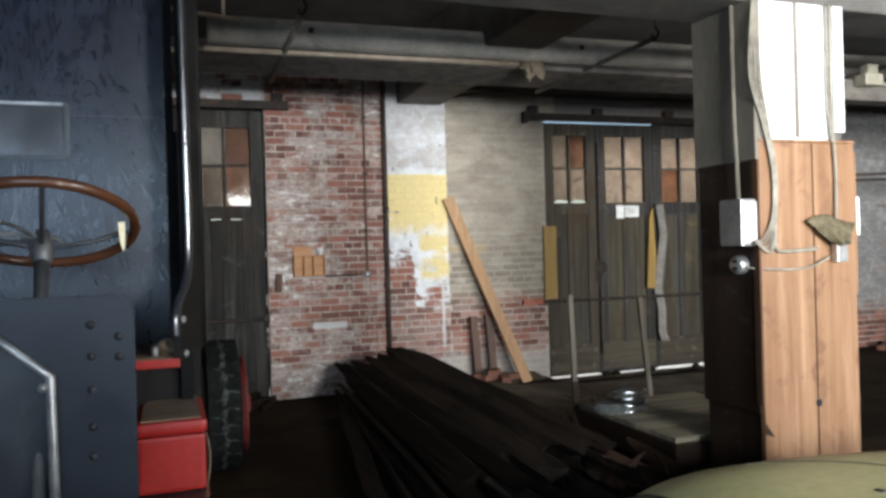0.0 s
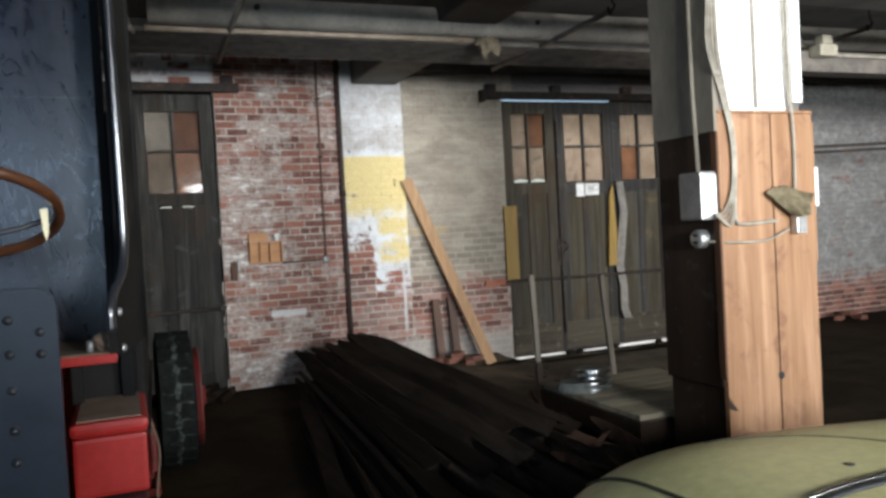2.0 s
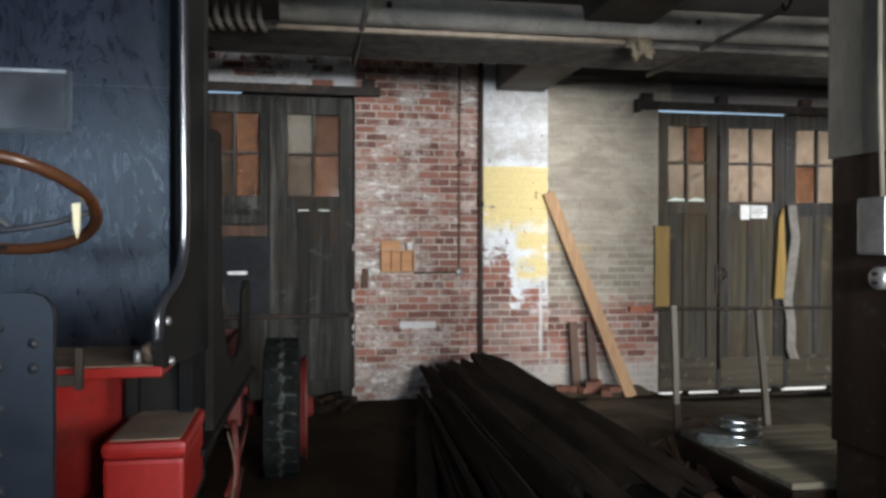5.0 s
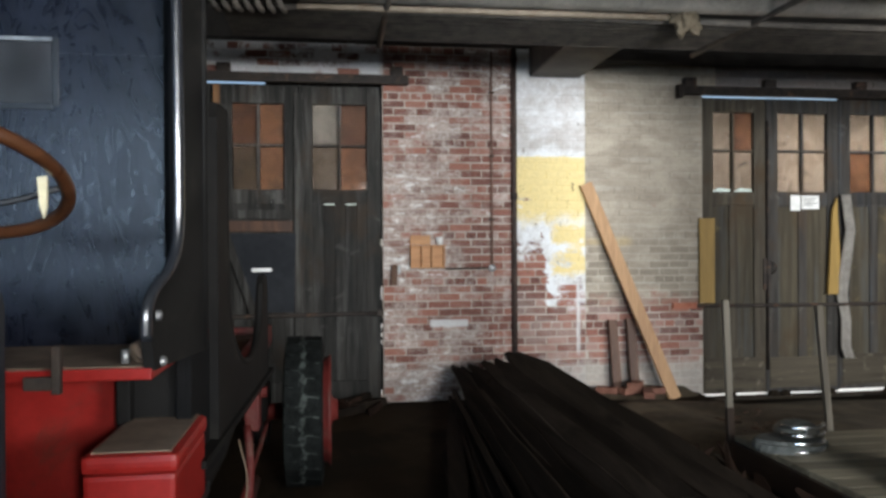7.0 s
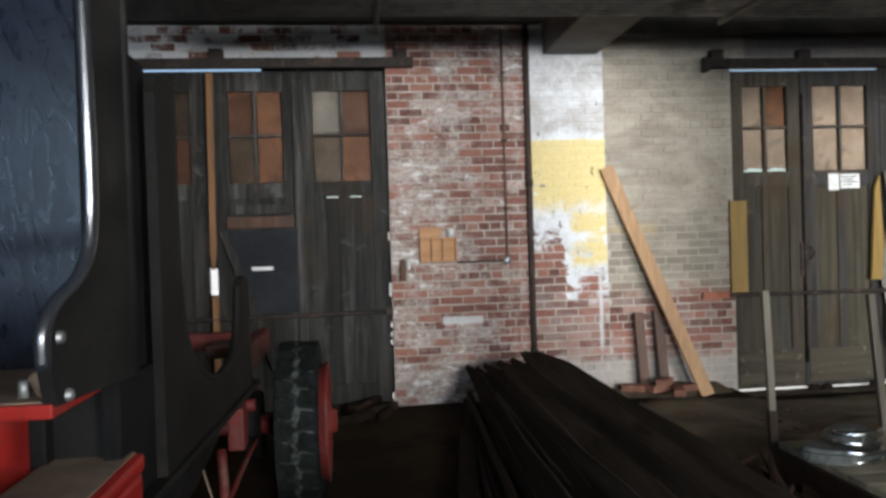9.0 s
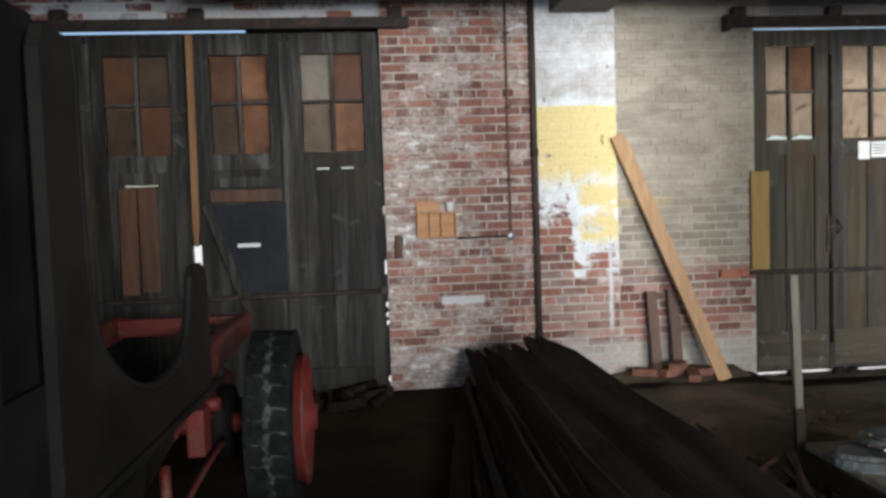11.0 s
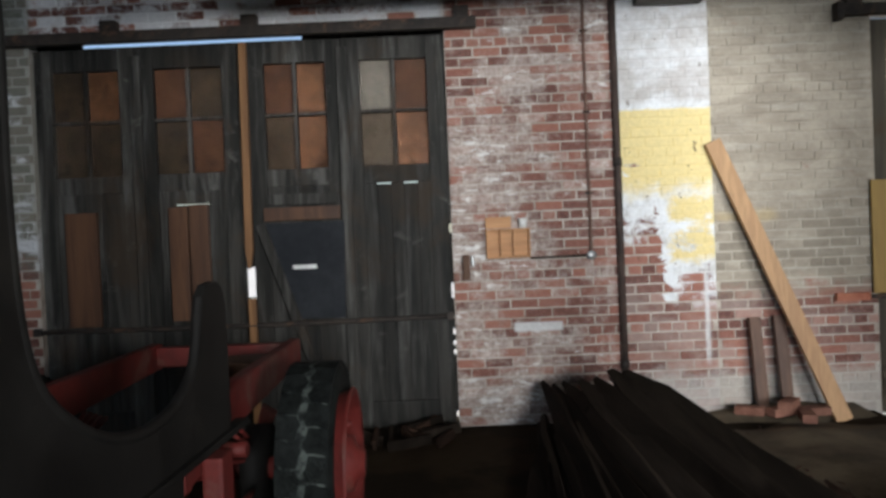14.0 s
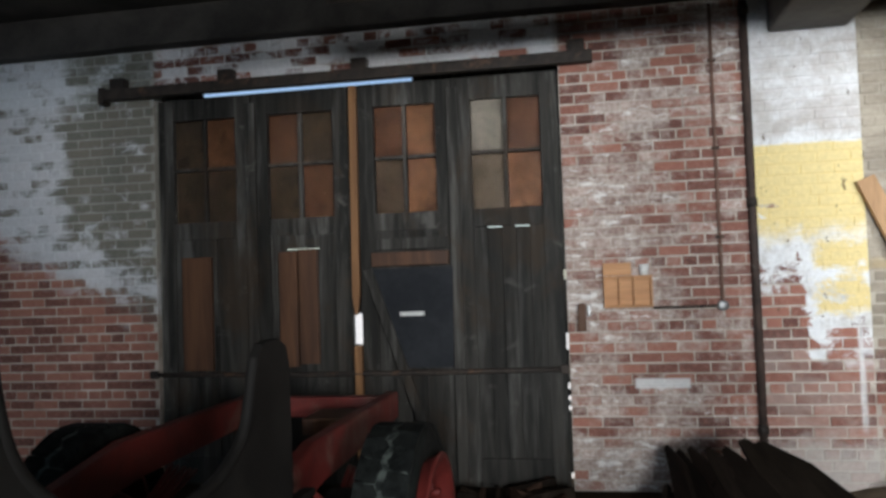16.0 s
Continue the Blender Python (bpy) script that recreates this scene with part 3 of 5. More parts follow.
def leaf(x0, x1, top, tones, lower, material, y=WY + 0.05, foot=0.03, boards=5, short=(), drop=0.0, panelled=False):
    """A gate leaf: framed, four small panes above, upright boards below."""
    door = thing("gate_leaf", lower, "door", ((x0 + x1) / 2, y, 0), "leaves of the wooden gates")
    s = 0.125
    part("stile", block(x0, x0 + s, y, y + 0.05, foot, top, 0.004), material, door)
    part("stile", block(x1 - s, x1, y, y + 0.05, foot, top, 0.004), material, door)
    for z0, z1 in ((2.785, top), (1.86, 1.99), (foot, foot + 0.2)):
        part("rail", block(x0 + s, x1 - s, y + 0.002, y + 0.048, z0, z1, 0.004), material, door)
    mid, zm = (x0 + x1) / 2, 2.40
    part("glazing_bar", block(mid - 0.014, mid + 0.014, y + 0.006, y + 0.044, 1.99, 2.785, 0.003), material, door)
    for a, b in ((x0 + s, mid - 0.014), (mid + 0.014, x1 - s)):
        part("glazing_bar", block(a, b, y + 0.008, y + 0.042, zm - 0.013, zm + 0.013, 0.003), material, door)
    k = 0
    for z0, z1 in ((zm + 0.013, 2.785), (1.99, zm - 0.013)):
        for a, b in ((x0 + s, mid - 0.014), (mid + 0.014, x1 - s)):
            tone = tones[k]
            gap = 0.035 if tone.isupper() else 0.0
            pane = part("pane", block(a, b, y + 0.024, y + 0.027, z0, z1), GLASS, door, "dusty glass pane")
            pane.visible_shadow = False
            part("pane_backing", slab([(a - 0.01, z0 - 0.01 + gap * 0.2), (a * 0.55 + b * 0.45, z0 - 0.005 + gap * 1.3), (b + 0.01, z0 - 0.01 + gap), (b + 0.01, z1 + 0.01), (a - 0.01, z1 + 0.01)], "y", y + 0.05, y + 0.056), PANES[tone.lower()], door, "board or paper fixed behind the glass")
            k += 1
    if panelled:
        part("kick_board", block(x0 + 0.03, x1 - 0.03, y - 0.012, y - 0.001, foot + 0.05, foot + 0.36, 0.004), SCUFFWOOD, door, "pale scuffed kick board")
        part("muntin", block(mid - 0.045, mid + 0.045, y + 0.004, y + 0.046, foot + 0.2, 1.86, 0.004), material, door)
        for a, b in ((x0 + s, mid - 0.045), (mid + 0.045, x1 - s)):
            part("panel", block(a, b, y + 0.022, y + 0.036, foot + 0.2, 1.86), PANELWOOD, door, "olive-brown recessed panel")
            part("panel_bead", block(a, b, y + 0.010, y + 0.0215, 1.838, 1.86, 0.003), material, door)
        return door
    w = (x1 - x0 - 2 * s) / boards
    for i in range(boards):
        a = x0 + s + i * w
        part("plank", block(a, a + w, y + (0.012, 0.006, 0.015)[i % 3], y + 0.036, foot + 0.2, 1.86 - (drop if i in short else 0), 0.006), material, door)
    return door


def gates():
    top = 2.95
    x = (-3.1, -2.33, -1.557, -0.775, -0.013)
    rows = (("dodd", "weathered dark grey gate leaf with an orange pane"), ("rddr", "weathered dark grey gate leaf with red-brown panes"),
            ("rodo", "weathered dark grey gate leaf with orange-brown panes"), ("grko", "weathered dark grey gate leaf with tan and orange panes"))
    for i, (tones, text) in enumerate(rows):
        leaf(x[i] + (0.062 if i == 2 else 0.004), x[i + 1] - 0.006, top, tones, text, DOORWOOD, foot=0.004, boards=(3, 4, 4, 5)[i], short=((), (1, 2), (), (1, 3))[i], drop=(0, 0.11, 0, 0.010)[i])
        if i in (0, 2):
            solid("astragal", block(x[i + 1] - 0.04, x[i + 1] + 0.04, WY + 0.02, WY + 0.047, 0.03, 2.88, 0.004), DOORWOOD, "weathered strip covering the joint of two gate leaves", "strip", group="joint strips of the gates")
    solid("head_strip", block(-3.1, -2.76, WY + 0.13, WY + 0.16, 2.86, 3.10), DOORWOOD, "weathered strip closing the gap above the gate", "strip", group="head strips")
    solid("head_strip", block(-2.759, -1.081, WY + 0.13, WY + 0.16, 2.90, 2.976), DOORWOOD, "weathered strip closing the gap above the gate", "strip", group="head strips")
    solid("head_strip", block(-1.08, 0, WY + 0.13, WY + 0.16, 2.86, 3.10), DOORWOOD, "weathered strip closing the gap above the gate", "strip", group="head strips")
    for z0, z1 in ((0.03, 1.03), (1.26, 2.90)):
        solid("joint_strip", block(-1.6, -1.46, WY + 0.106, WY + 0.125, z0, z1), DOORWOOD, "weathered strip behind the joint of two gate leaves", "strip", group="joint strips of the gates")
    solid("nailed_board", block(-2.2, -1.69, WY + 0.065, WY + 0.09, 1.757, 1.87, 0.003), DOORWOOD, "grey strip nailed over the gate leaf", "board", group="boards on the gate")
    for z0, z1 in ((0.10, 0.53), (0.57, 0.60), (0.64, 0.68), (0.73, 0.96), (1.08, 1.46), (1.53, 2.90)):
        solid("jamb_strip", block(-0.09, 0.02, WY + 0.11, WY + 0.14, z0, z1), DOORWOOD, "broken weathered strip along the gate jamb", "strip", group="jamb strips")
    x = (3.17, 3.865, 4.665, 5.45, 6.25)
    rows = (("toTT", "greyish brown gate leaf with tan and orange panes"), ("tttt", "greyish brown gate leaf with tan papered panes"),
            ("ttot", "greyish brown gate leaf half hidden by the column"), ("tttt", "greyish brown gate leaf at the far end"))
    for i, (tones, text) in enumerate(rows):
        leaf(x[i] + 0.004, x[i + 1] - 0.004, top - (0.024, 0.022, 0.005, 0.005)[i], tones, text, (DOORWOOD_R, DOORWOOD_D, DOORWOOD_D, DOORWOOD_R)[i], foot=(-0.034, -0.040, -0.026, -0.034)[i], panelled=True)


gates()


def track(x0, x1, z, y=WY - 0.11):
    ob = thing("sliding_door_track", "rusty iron sliding-door track on brackets above a gate", "rail", ((x0 + x1) / 2, y, z), "tracks above the gates", "")
    part("track", block(x0, x1, y, y + 0.075, z, z + 0.085, 0.01), IRON, ob)
    for t in (0.03, 0.27, 0.55, 0.97):
        c = x0 + (x1 - x0) * t
        part("bracket", block(c - 0.06, c + 0.06, y + 0.02, WY, z + 0.06, z + 0.17, 0.008), IRON, ob)
    part("end_cap", block(x0 - 0.03, x0 + 0.02, y - 0.01, y + 0.09, z - 0.03, z + 0.1, 0.01), IRON, ob)
    return ob


track(-3.47, 0.24, 2.955)
track(2.90, 6.4, 2.925)


RUSTRED = plain("red_rust", (0.30, 0.09, 0.05), (0.40, 0.15, 0.09), 9, 0.8)


def bar(x0, x1, z):
    ob = thing("locking_bar", "thin rusty iron bar across the closed gate leaves", "bar", ((x0 + x1) / 2, WY - 0.03, z), "bars across the gates")
    part("bar", tube(curve_points(((x0, WY - 0.03, z), ((x0 + x1) / 2, WY - 0.035, z - 0.012), (x1, WY - 0.03, z)), 4), 0.017, 8), IRON, ob)
    for x in (x0 + 0.02, x1 - 0.02):
        part("clamp", block(x - 0.03, x + (0.22 if x0 > 0 and x < 3 else 0.03), WY - 0.05, WY - 0.0125, z - 0.03, z + 0.03, 0.006), RUSTRED if x0 > 0 and x < 3 else IRON, ob)
    return ob


bar(-3.14, -0.01, 0.84)
bar(2.84, 6.3, 0.86)

# timber and boards fixed to the left gate
prop = thing("wooden_prop", "old orange-brown wooden prop against the gate joint", "post", (-1.505, WY - 0.03, 0))
part("upper_length", board((-1.495, WY - 0.03, 2.93), (-1.512, WY - 0.03, 1.255), 0.055, 0.04, (1, 0, 0), 0.004, 12, 0.0, 0.35), PROPWOOD, prop)
part("lower_length", board((-1.505, WY - 0.03, 0.0), (-1.505, WY - 0.03, 1.03), 0.055, 0.04), PROPWOOD, prop)
for x0, x1, z0, z1 in ((-2.90, -2.66, 0.86, 1.72), (-2.12, -1.98, 0.88, 1.735), (-1.965, -1.82, 0.9, 1.75)):
    solid("nailed_board", block(x0, x1, WY + 0.012, WY + 0.045, z0, z1, 0.004), OLDWOOD, "reddish brown board nailed over the gate leaf", "board", group="boards on the gate")
solid("nailed_board", block(-1.40, -0.83, WY + 0.005, WY + 0.045, 1.60, 1.70, 0.004), OLDWOOD, "brown cross board nailed over the gate leaf", "board", group="boards on the gate")
solid("nailed_board", block(-1.38, -0.84, WY + 0.008, WY + 0.045, 1.72, 1.80, 0.004), DOORWOOD, "grey cross board nailed over the gate leaf", "board", group="boards on the gate")
slate = thing("slate_panel", "dark slate-blue panel with a pale sticker on the gate", "panel", (-1.1, WY, 1.0))
part("sheet", slab(((-1.42, 1.58), (-0.80, 1.58), (-0.82, 0.86), (-1.20, 0.86)), "y", WY + 0.012, WY + 0.045), BLUEBOARD, slate)
part("sticker", block(-1.2, -1.02, WY + 0.004, WY + 0.0115, 1.235, 1.265), GALV, slate, "small pale metallic sticker")
part("brace", board((-1.43, WY + 0.002, 1.58), (-1.02, WY + 0.002, 0.38), 0.07, 0.02, (1, 0, 0)), DOORWOOD, slate)

# right gate
solid("yellow_board", block(3.11, 3.27, WY - 0.04, WY - 0.016, 0.88, 1.72, 0.004), YELLOWWOOD, "dull yellow board leaning on the gate leaf", "board")
solid("yellow_board", slab(((4.50, 0.95), (4.66, 0.95), (4.62, 1.5), (4.60, 1.93), (4.55, 1.8)), "y", WY - 0.02, WY + 0.01), YELLOWWOOD, "pointed dull yellow board hung on the gate leaf", "board")
papers = thing("pinned_papers", "white paper notices pinned to the gate leaf", "paper", (4.27, WY + 0.04, 1.88))
part("sheet", block(4.13, 4.235, WY + 0.043, WY + 0.0475, 1.80, 1.955), PAPER, papers)
part("sheet", block(4.25, 4.44, WY + 0.043, WY + 0.0475, 1.815, 1.95), PAPER, papers)
for x0, z0, l in ((4.26, 1.92, 0.15), (4.26, 1.895, 0.12), (4.26, 1.87, 0.16), (4.27, 1.845, 0.1)):
    part("line_of_writing", block(x0, x0 + l, WY + 0.0405, WY + 0.0425, z0, z0 + 0.008), DARKSTEEL, papers)
rag2 = bmesh.new()
strip = [(4.70, 1.96), (4.73, 1.6), (4.69, 1.3), (4.66, 0.95), (4.70, 0.7), (4.68, 0.42), (4.72, 0.3)]
rows = [[rag2.verts.new((x + k * 0.028 - 0.06, WY - 0.03 - 0.02 * math.sin(k * 1.7 + z * 5), z)) for k in range(5)] for x, z in strip]
for a, b in zip(rows, rows[1:]):
    for k in range(4):
        rag2.faces.new((a[k], a[k + 1], b[k + 1], b[k])).smooth = True
bmesh.ops.solidify(rag2, geom=list(rag2.faces), thickness=0.006)
solid("hanging_rag", rag2, PINKGREY, "long bleached rag hanging on the gate", "rag")
latch = thing("gate_latch", "rusty gate latch plates between the leaves", "latch", (3.87, WY + 0.03, 1.2))
part("plate", block(3.83, 3.91, WY + 0.03, WY + 0.049, 1.0, 1.32, 0.006), IRON, latch)
part("bolt", tube(((3.87, WY + 0.022, 0.2), (3.87, WY + 0.022, 2.7)), 0.010, 8), IRON, latch)
part("pull", tube(curve_points(((3.92, WY + 0.03, 1.28), (3.94, WY - 0.02, 1.22), (3.92, WY + 0.03, 1.16)), 5), 0.008, 6), IRON, latch)

# ---------------------------------------------------------------- wall pieces
rack = thing("pigeonhole_rack", "small orange wooden pigeonhole rack on the brick wall", "shelf", (0.41, WY - 0.04, 1.25))
part("backboard", block(0.25, 0.575, WY - 0.02, WY - 0.013, 1.255, 1.47), ORANGEBOX, rack)
part("upper_plate", block(0.25, 0.44, WY - 0.05, WY - 0.0135, 1.475, 1.56, 0.003), ORANGEBOX, rack)
for x in (0.25, 0.352, 0.448, 0.563):
    part("divider", block(x, x + 0.012, WY - 0.085, WY - 0.021, 1.267, 1.458, 0.002), ORANGEBOX, rack)
for z in (1.255, 1.459):
    part("shelf", block(0.25, 0.575, WY - 0.085, WY - 0.021, z, z + 0.011, 0.002), ORANGEBOX, rack)
solid("paper_cup", lathe(((-0.035, 0.0), (-0.035, 0.026), (0.04, 0.033), (0.04, 0.029), (-0.03, 0.022)), (0.525, WY - 0.05, 1.506), "z", 20), PAPER, "small white paper cup on top of the rack", "cup")
tool = thing("wall_holder", "small brown wooden holder on the brick wall", "holder", (0.1, WY - 0.02, 1.1))
part("block", block(0.07, 0.125, WY - 0.06, WY - 0.013, 1.10, 1.29, 0.01), OLDWOOD, tool)
part("clip", block(0.135, 0.16, WY - 0.05, WY - 0.013, 1.2, 1.28, 0.006), STEEL, tool)
cond = thing("conduit", "thin rusty conduit with a round junction box on brick", "conduit", (1.03, WY - 0.03, 1.25))
part("riser", tube(((1.03, WY - 0.03, 1.25), (1.03, WY - 0.03, 3.3)), 0.011, 8), RUSTPIPE, cond)
part("branch", tube(((0.58, WY - 0.03, 1.245), (1.03, WY - 0.03, 1.25)), 0.009, 8), IRON, cond)
part("junction_box", lathe(((-0.05, 0.0), (-0.05, 0.03), (-0.045, 0.036), (-0.01, 0.036)), (1.03, WY, 1.25), "y", 18), STEEL, cond)
for z in (1.7, 2.3, 2.9):
    part("strap", block(1.005, 1.055, WY - 0.045, WY - 0.013, z, z + 0.02, 0.004), IRON, cond)
drain = thing("drain_pipe", "dark iron pipe standing beside the pilaster", "pipe", (1.245, WY - 0.045, 0))
part("pipe", tube(((1.245, WY - 0.045, 0), (1.245, WY - 0.045, 3.62)), 0.026, 14), DRAINPIPE, drain)
for z in (0.4, 1.9, 3.2):
    part("collar", tube(((1.245, WY - 0.045, z), (1.245, WY - 0.045, z + 0.06)), 0.033, 14), IRON, drain)
# plank leaning in the corner and two short posts
solid("leaning_plank", board((2.745, WY - 0.27, 0.0), (1.945, WY - 0.05, 2.05), 0.118, 0.045, (1, 0, 0.45)), LEANWOOD, "tan plank leaning diagonally against the painted wall", "plank")
for x, z in ((2.22, 0.74), (2.40, 0.75)):
    solid("short_post", board((x, WY - 0.16, 0), (x - 0.02, WY - 0.07, z), 0.085, 0.05), wood("dark_post_wood", (0.07, 0.035, 0.022), (0.13, 0.07, 0.045), "z"), "short dark brown post leaning on the wall", "post", group="short posts")

# ---------------------------------------------------------------- overhead pipes
steam = thing("steam_main", "dusty insulated steam pipe hung under the ceiling", "pipe", (2, 6.05, 3.08))
part("pipe", tube(((-0.66, 6.12, 3.09), (2, 6.1, 3.10), (12, 6.0, 3.16)), 0.105, 20), PIPEWHITE, steam)
part("fitting", tube(((0.05, 6.1, 3.1), (0.05, 5.98, 3.1)), 0.02, 8), IRON, steam)
part("fitting", tube(((2.25, 6.1, 3.1), (2.25, 5.98, 3.1)), 0.02, 8), IRON, steam)
tan = thing("heating_pipe", "tan-painted thin pipe running under the steam main", "pipe", (0.5, 6.2, 2.98))
part("pipe", tube(((-0.68, 6.22, 2.985), (0.5, 6.2, 2.99), (1.85, 6.2, 2.995)), 0.024, 12), TANPIPE, tan)
part("stub", tube(((-0.9, 5.95, 3.17), (-0.45, 5.95, 3.12)), 0.018, 10), TANPIPE, tan)
part("stub", tube(((-0.56, 5.95, 3.12), (-0.56, 5.95, 3.4)), 0.012, 8), TANPIPE, tan)
coil = thing("pipe_coil", "rack of dusty thin heating pipes under the ceiling", "radiator", (2, 6.5, 2.98))
for i in range(9):
    y = 6.26 + i * 0.078
    part("coil_pipe", tube(((-1.15, y, 2.985), (3, y, 2.985), (9, y, 3.02)), 0.026, 10), COILPIPE, coil)
for i in range(7):
    x = -1.20 + i * 0.068
    part("return_bend", tube(curve_points(((x, 6.16, 3.4), (x - 0.005, 6.15, 3.06), (x + 0.015, 6.16, 2.965), (x + 0.03, 6.24, 2.96), (x + 0.03, 6.33, 2.98)), 5), 0.019, 10), COILPIPE, coil)
for x0, x1 in ((-0.11, -0.12), (2.54, 2.31), (5.2, 5.0)):
    part("support_bar", tube(((x0, 5.42, 3.045), (x1, 6.95, 2.93)), 0.021, 8), COILPIPE, coil)
    part("hook", tube(curve_points(((x0, 5.40, 3.62), (x0, 5.40, 3.16), (x0 + 0.03, 5.40, 3.09), (x0, 5.42, 3.03), (x0 - 0.03, 5.4, 3.07)), 5), 0.009, 8), IRON, coil)


def cloth_clump(centre, size, seed, material, name, label, category):
    """A crumpled hanging cloth."""
    bm = bmesh.new()
    bmesh.ops.create_icosphere(bm, subdivisions=4, radius=1)
    for v in bm.verts:
        f = 1 + 0.75 * noise.noise(v.co * 1.9 + Vector((seed, 0, 0))) + 0.35 * noise.noise(v.co * 4.5 + Vector((0, seed, 0)))
        v.co = Vector((v.co.x * size[0] * f, v.co.y * size[1] * f, v.co.z * size[2] * f)) + Vector(centre)
    for f in bm.faces:
        f.smooth = True
    return solid(name, bm, material, label, category)


cloth_clump((1.86, 6.12, 2.97), (0.10, 0.045, 0.10), 3.0, TANCLOTH, "hanging_cloth", "dirty tan cloth tied round the pipe end", "cloth")

# ---------------------------------------------------------------- boarded column
CX0, CX1, CY0, CY1 = 2.095, 2.765, 3.85, 4.36
column = thing("column", "square column boarded in pine and dark boards, white above", "column", (2.43, 4.1, 0), kind="structure")
part("core", block(CX0 + 0.04, CX1 - 0.04, CY0 + 0.04, CY1 - 0.04, 0, 2.83), CONCRETE, column)
part("front_board", block(CX0, 2.462, CY0, CY0 + 0.035, 0, 2.045, 0.004), PINE, column, "broad orange pine board")
part("front_board", block(2.476, CX1 + 0.012, CY0 + 0.004, CY0 + 0.035, 0, 2.045, 0.004), PINE, column, "broad orange pine board")
part("cap_strip", block(CX0, CX1 + 0.01, CY0 - 0.006, CY0 + 0.035, 2.046, 2.062, 0.003), PINE, column)
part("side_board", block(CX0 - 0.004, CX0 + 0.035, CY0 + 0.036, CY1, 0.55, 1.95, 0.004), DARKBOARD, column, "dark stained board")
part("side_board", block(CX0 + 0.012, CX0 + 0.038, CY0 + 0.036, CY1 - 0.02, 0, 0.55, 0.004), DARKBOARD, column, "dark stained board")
part("corner_strip", block(CX0 - 0.012, CX0 - 0.0045, CY0 + 0.0, CY0 + 0.05, 0.6, 1.948, 0.002), OLDWOOD, column)
part("upper_front", block(CX0 + 0.03, 2.64, CY0 + 0.012, CY0 + 0.04, 2.062, 2.83, 0.004), WHITEPAINT, column, "white-painted upper face")
part("upper_front", block(2.65, 2.72, CY0 + 0.005, CY0 + 0.04, 2.11, 2.83, 0.004), WHITEPAINT, column, "white-painted strip")
part("seam_strip", block(2.365, 2.392, CY0 + 0.007, CY0 + 0.0115, 2.075, 2.83), GREYCANVAS, column)
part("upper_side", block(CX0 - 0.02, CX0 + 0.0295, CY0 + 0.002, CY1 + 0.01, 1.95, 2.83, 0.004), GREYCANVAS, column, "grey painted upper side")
part("hole", tube(((2.472, CY0 - 0.003, 0.58), (2.472, CY0 + 0.01, 0.58)), 0.022, 10), BLACKPAINT, column)
part("notch", slab(((CX0 + 0.001, 0.5), (CX0 + 0.06, 0.42), (CX0 + 0.001, 0.44)), "y", CY0 - 0.003, CY0 + 0.01), DARKBOARD, column)

sw = thing("switch_box", "old galvanised switch box on the column corner", "switch box", (2.03, 3.98, 1.5))
part("case", block(CX0 - 0.11, CX0 - 0.006, CY0 + 0.02, CY0 + 0.20, 1.475, 1.735, 0.012), GALV, sw)
part("cover", block(CX0 - 0.10, CX0 - 0.012, CY0 + 0.008, CY0 + 0.0195, 1.49, 1.72, 0.005), GALV, sw, "bright bare metal cover")
part("conduit", tube(((CX0 - 0.04, CY0 + 0.12, 1.73), (CX0 - 0.04, CY0 + 0.14, 2.2), (CX0 - 0.035, CY0 + 0.15, 2.83)), 0.012, 10), GREYCANVAS, sw)
out = thing("round_outlet", "round white porcelain outlet on the dark board", "outlet", (2.08, 3.98, 1.36))
part("body", lathe(((-0.06, 0.0), (-0.06, 0.045), (-0.05, 0.052), (-0.005, 0.052)), (CX0, CY0 + 0.14, 1.37), "x", 24), GALV, out)
for dz in (-0.02, 0.02):
    part("socket", block(CX0 - 0.064, CX0 - 0.0605, CY0 + 0.12, CY0 + 0.16, 1.362 + dz, 1.378 + dz), DARKSTEEL, out)
cab = thing("cables", "bundle of grey cables hanging down the column corner", "cable", (2.15, 3.84, 1.5))
for i, (dx, low) in enumerate(((0.0, 1.5), (0.013, 1.475), (0.027, 1.455), (-0.011, 1.52), (0.036, 1.44))):
    part("cable", tube(curve_points(((CX0 - 0.005 + dx * 0.9, CY0 + 0.005, 2.83), (CX0 - 0.035 + dx * 1.6, CY0 - 0.005, 2.42), (CX0 + 0.02 + dx * 0.9, CY0 - 0.018, 2.16), (CX0 + 0.078 + dx * 0.6, CY0 - 0.018, 1.9), (CX0 + 0.075 + dx * 0.6, CY0 - 0.018, 1.66), (CX0 + 0.02 + dx, CY0 - 0.02, low), (CX0 - 0.05, CY0 - 0.006, 1.5)), 7), 0.005, 8), CABLE, cab)
part("loop", tube(curve_points(((CX0 + 0.09, CY0 - 0.012, 1.62), (CX0 + 0.09, CY0 - 0.012, 1.47), (CX0 + 0.15, CY0 - 0.012, 1.44), (CX0 + 0.38, CY0 - 0.012, 1.45)), 7), 0.011, 8), CABLE, cab)
part("flex", tube(curve_points(((CX0 - 0.05, CY0 + 0.13, 1.36), (CX0 + 0.05, CY0 - 0.02, 1.345), (CX0 + 0.3, CY0 - 0.015, 1.345), (CX0 + 0.46, CY0 - 0.02, 1.40)), 7), 0.007, 8), CABLE, cab)
part("riser", tube(curve_points(((2.60, CY0 - 0.012, 2.83), (2.60, CY0 - 0.012, 2.3), (2.62, CY0 - 0.014, 1.9), (2.615, CY0 - 0.014, 1.6)), 6), 0.0085, 8), CABLE, cab)
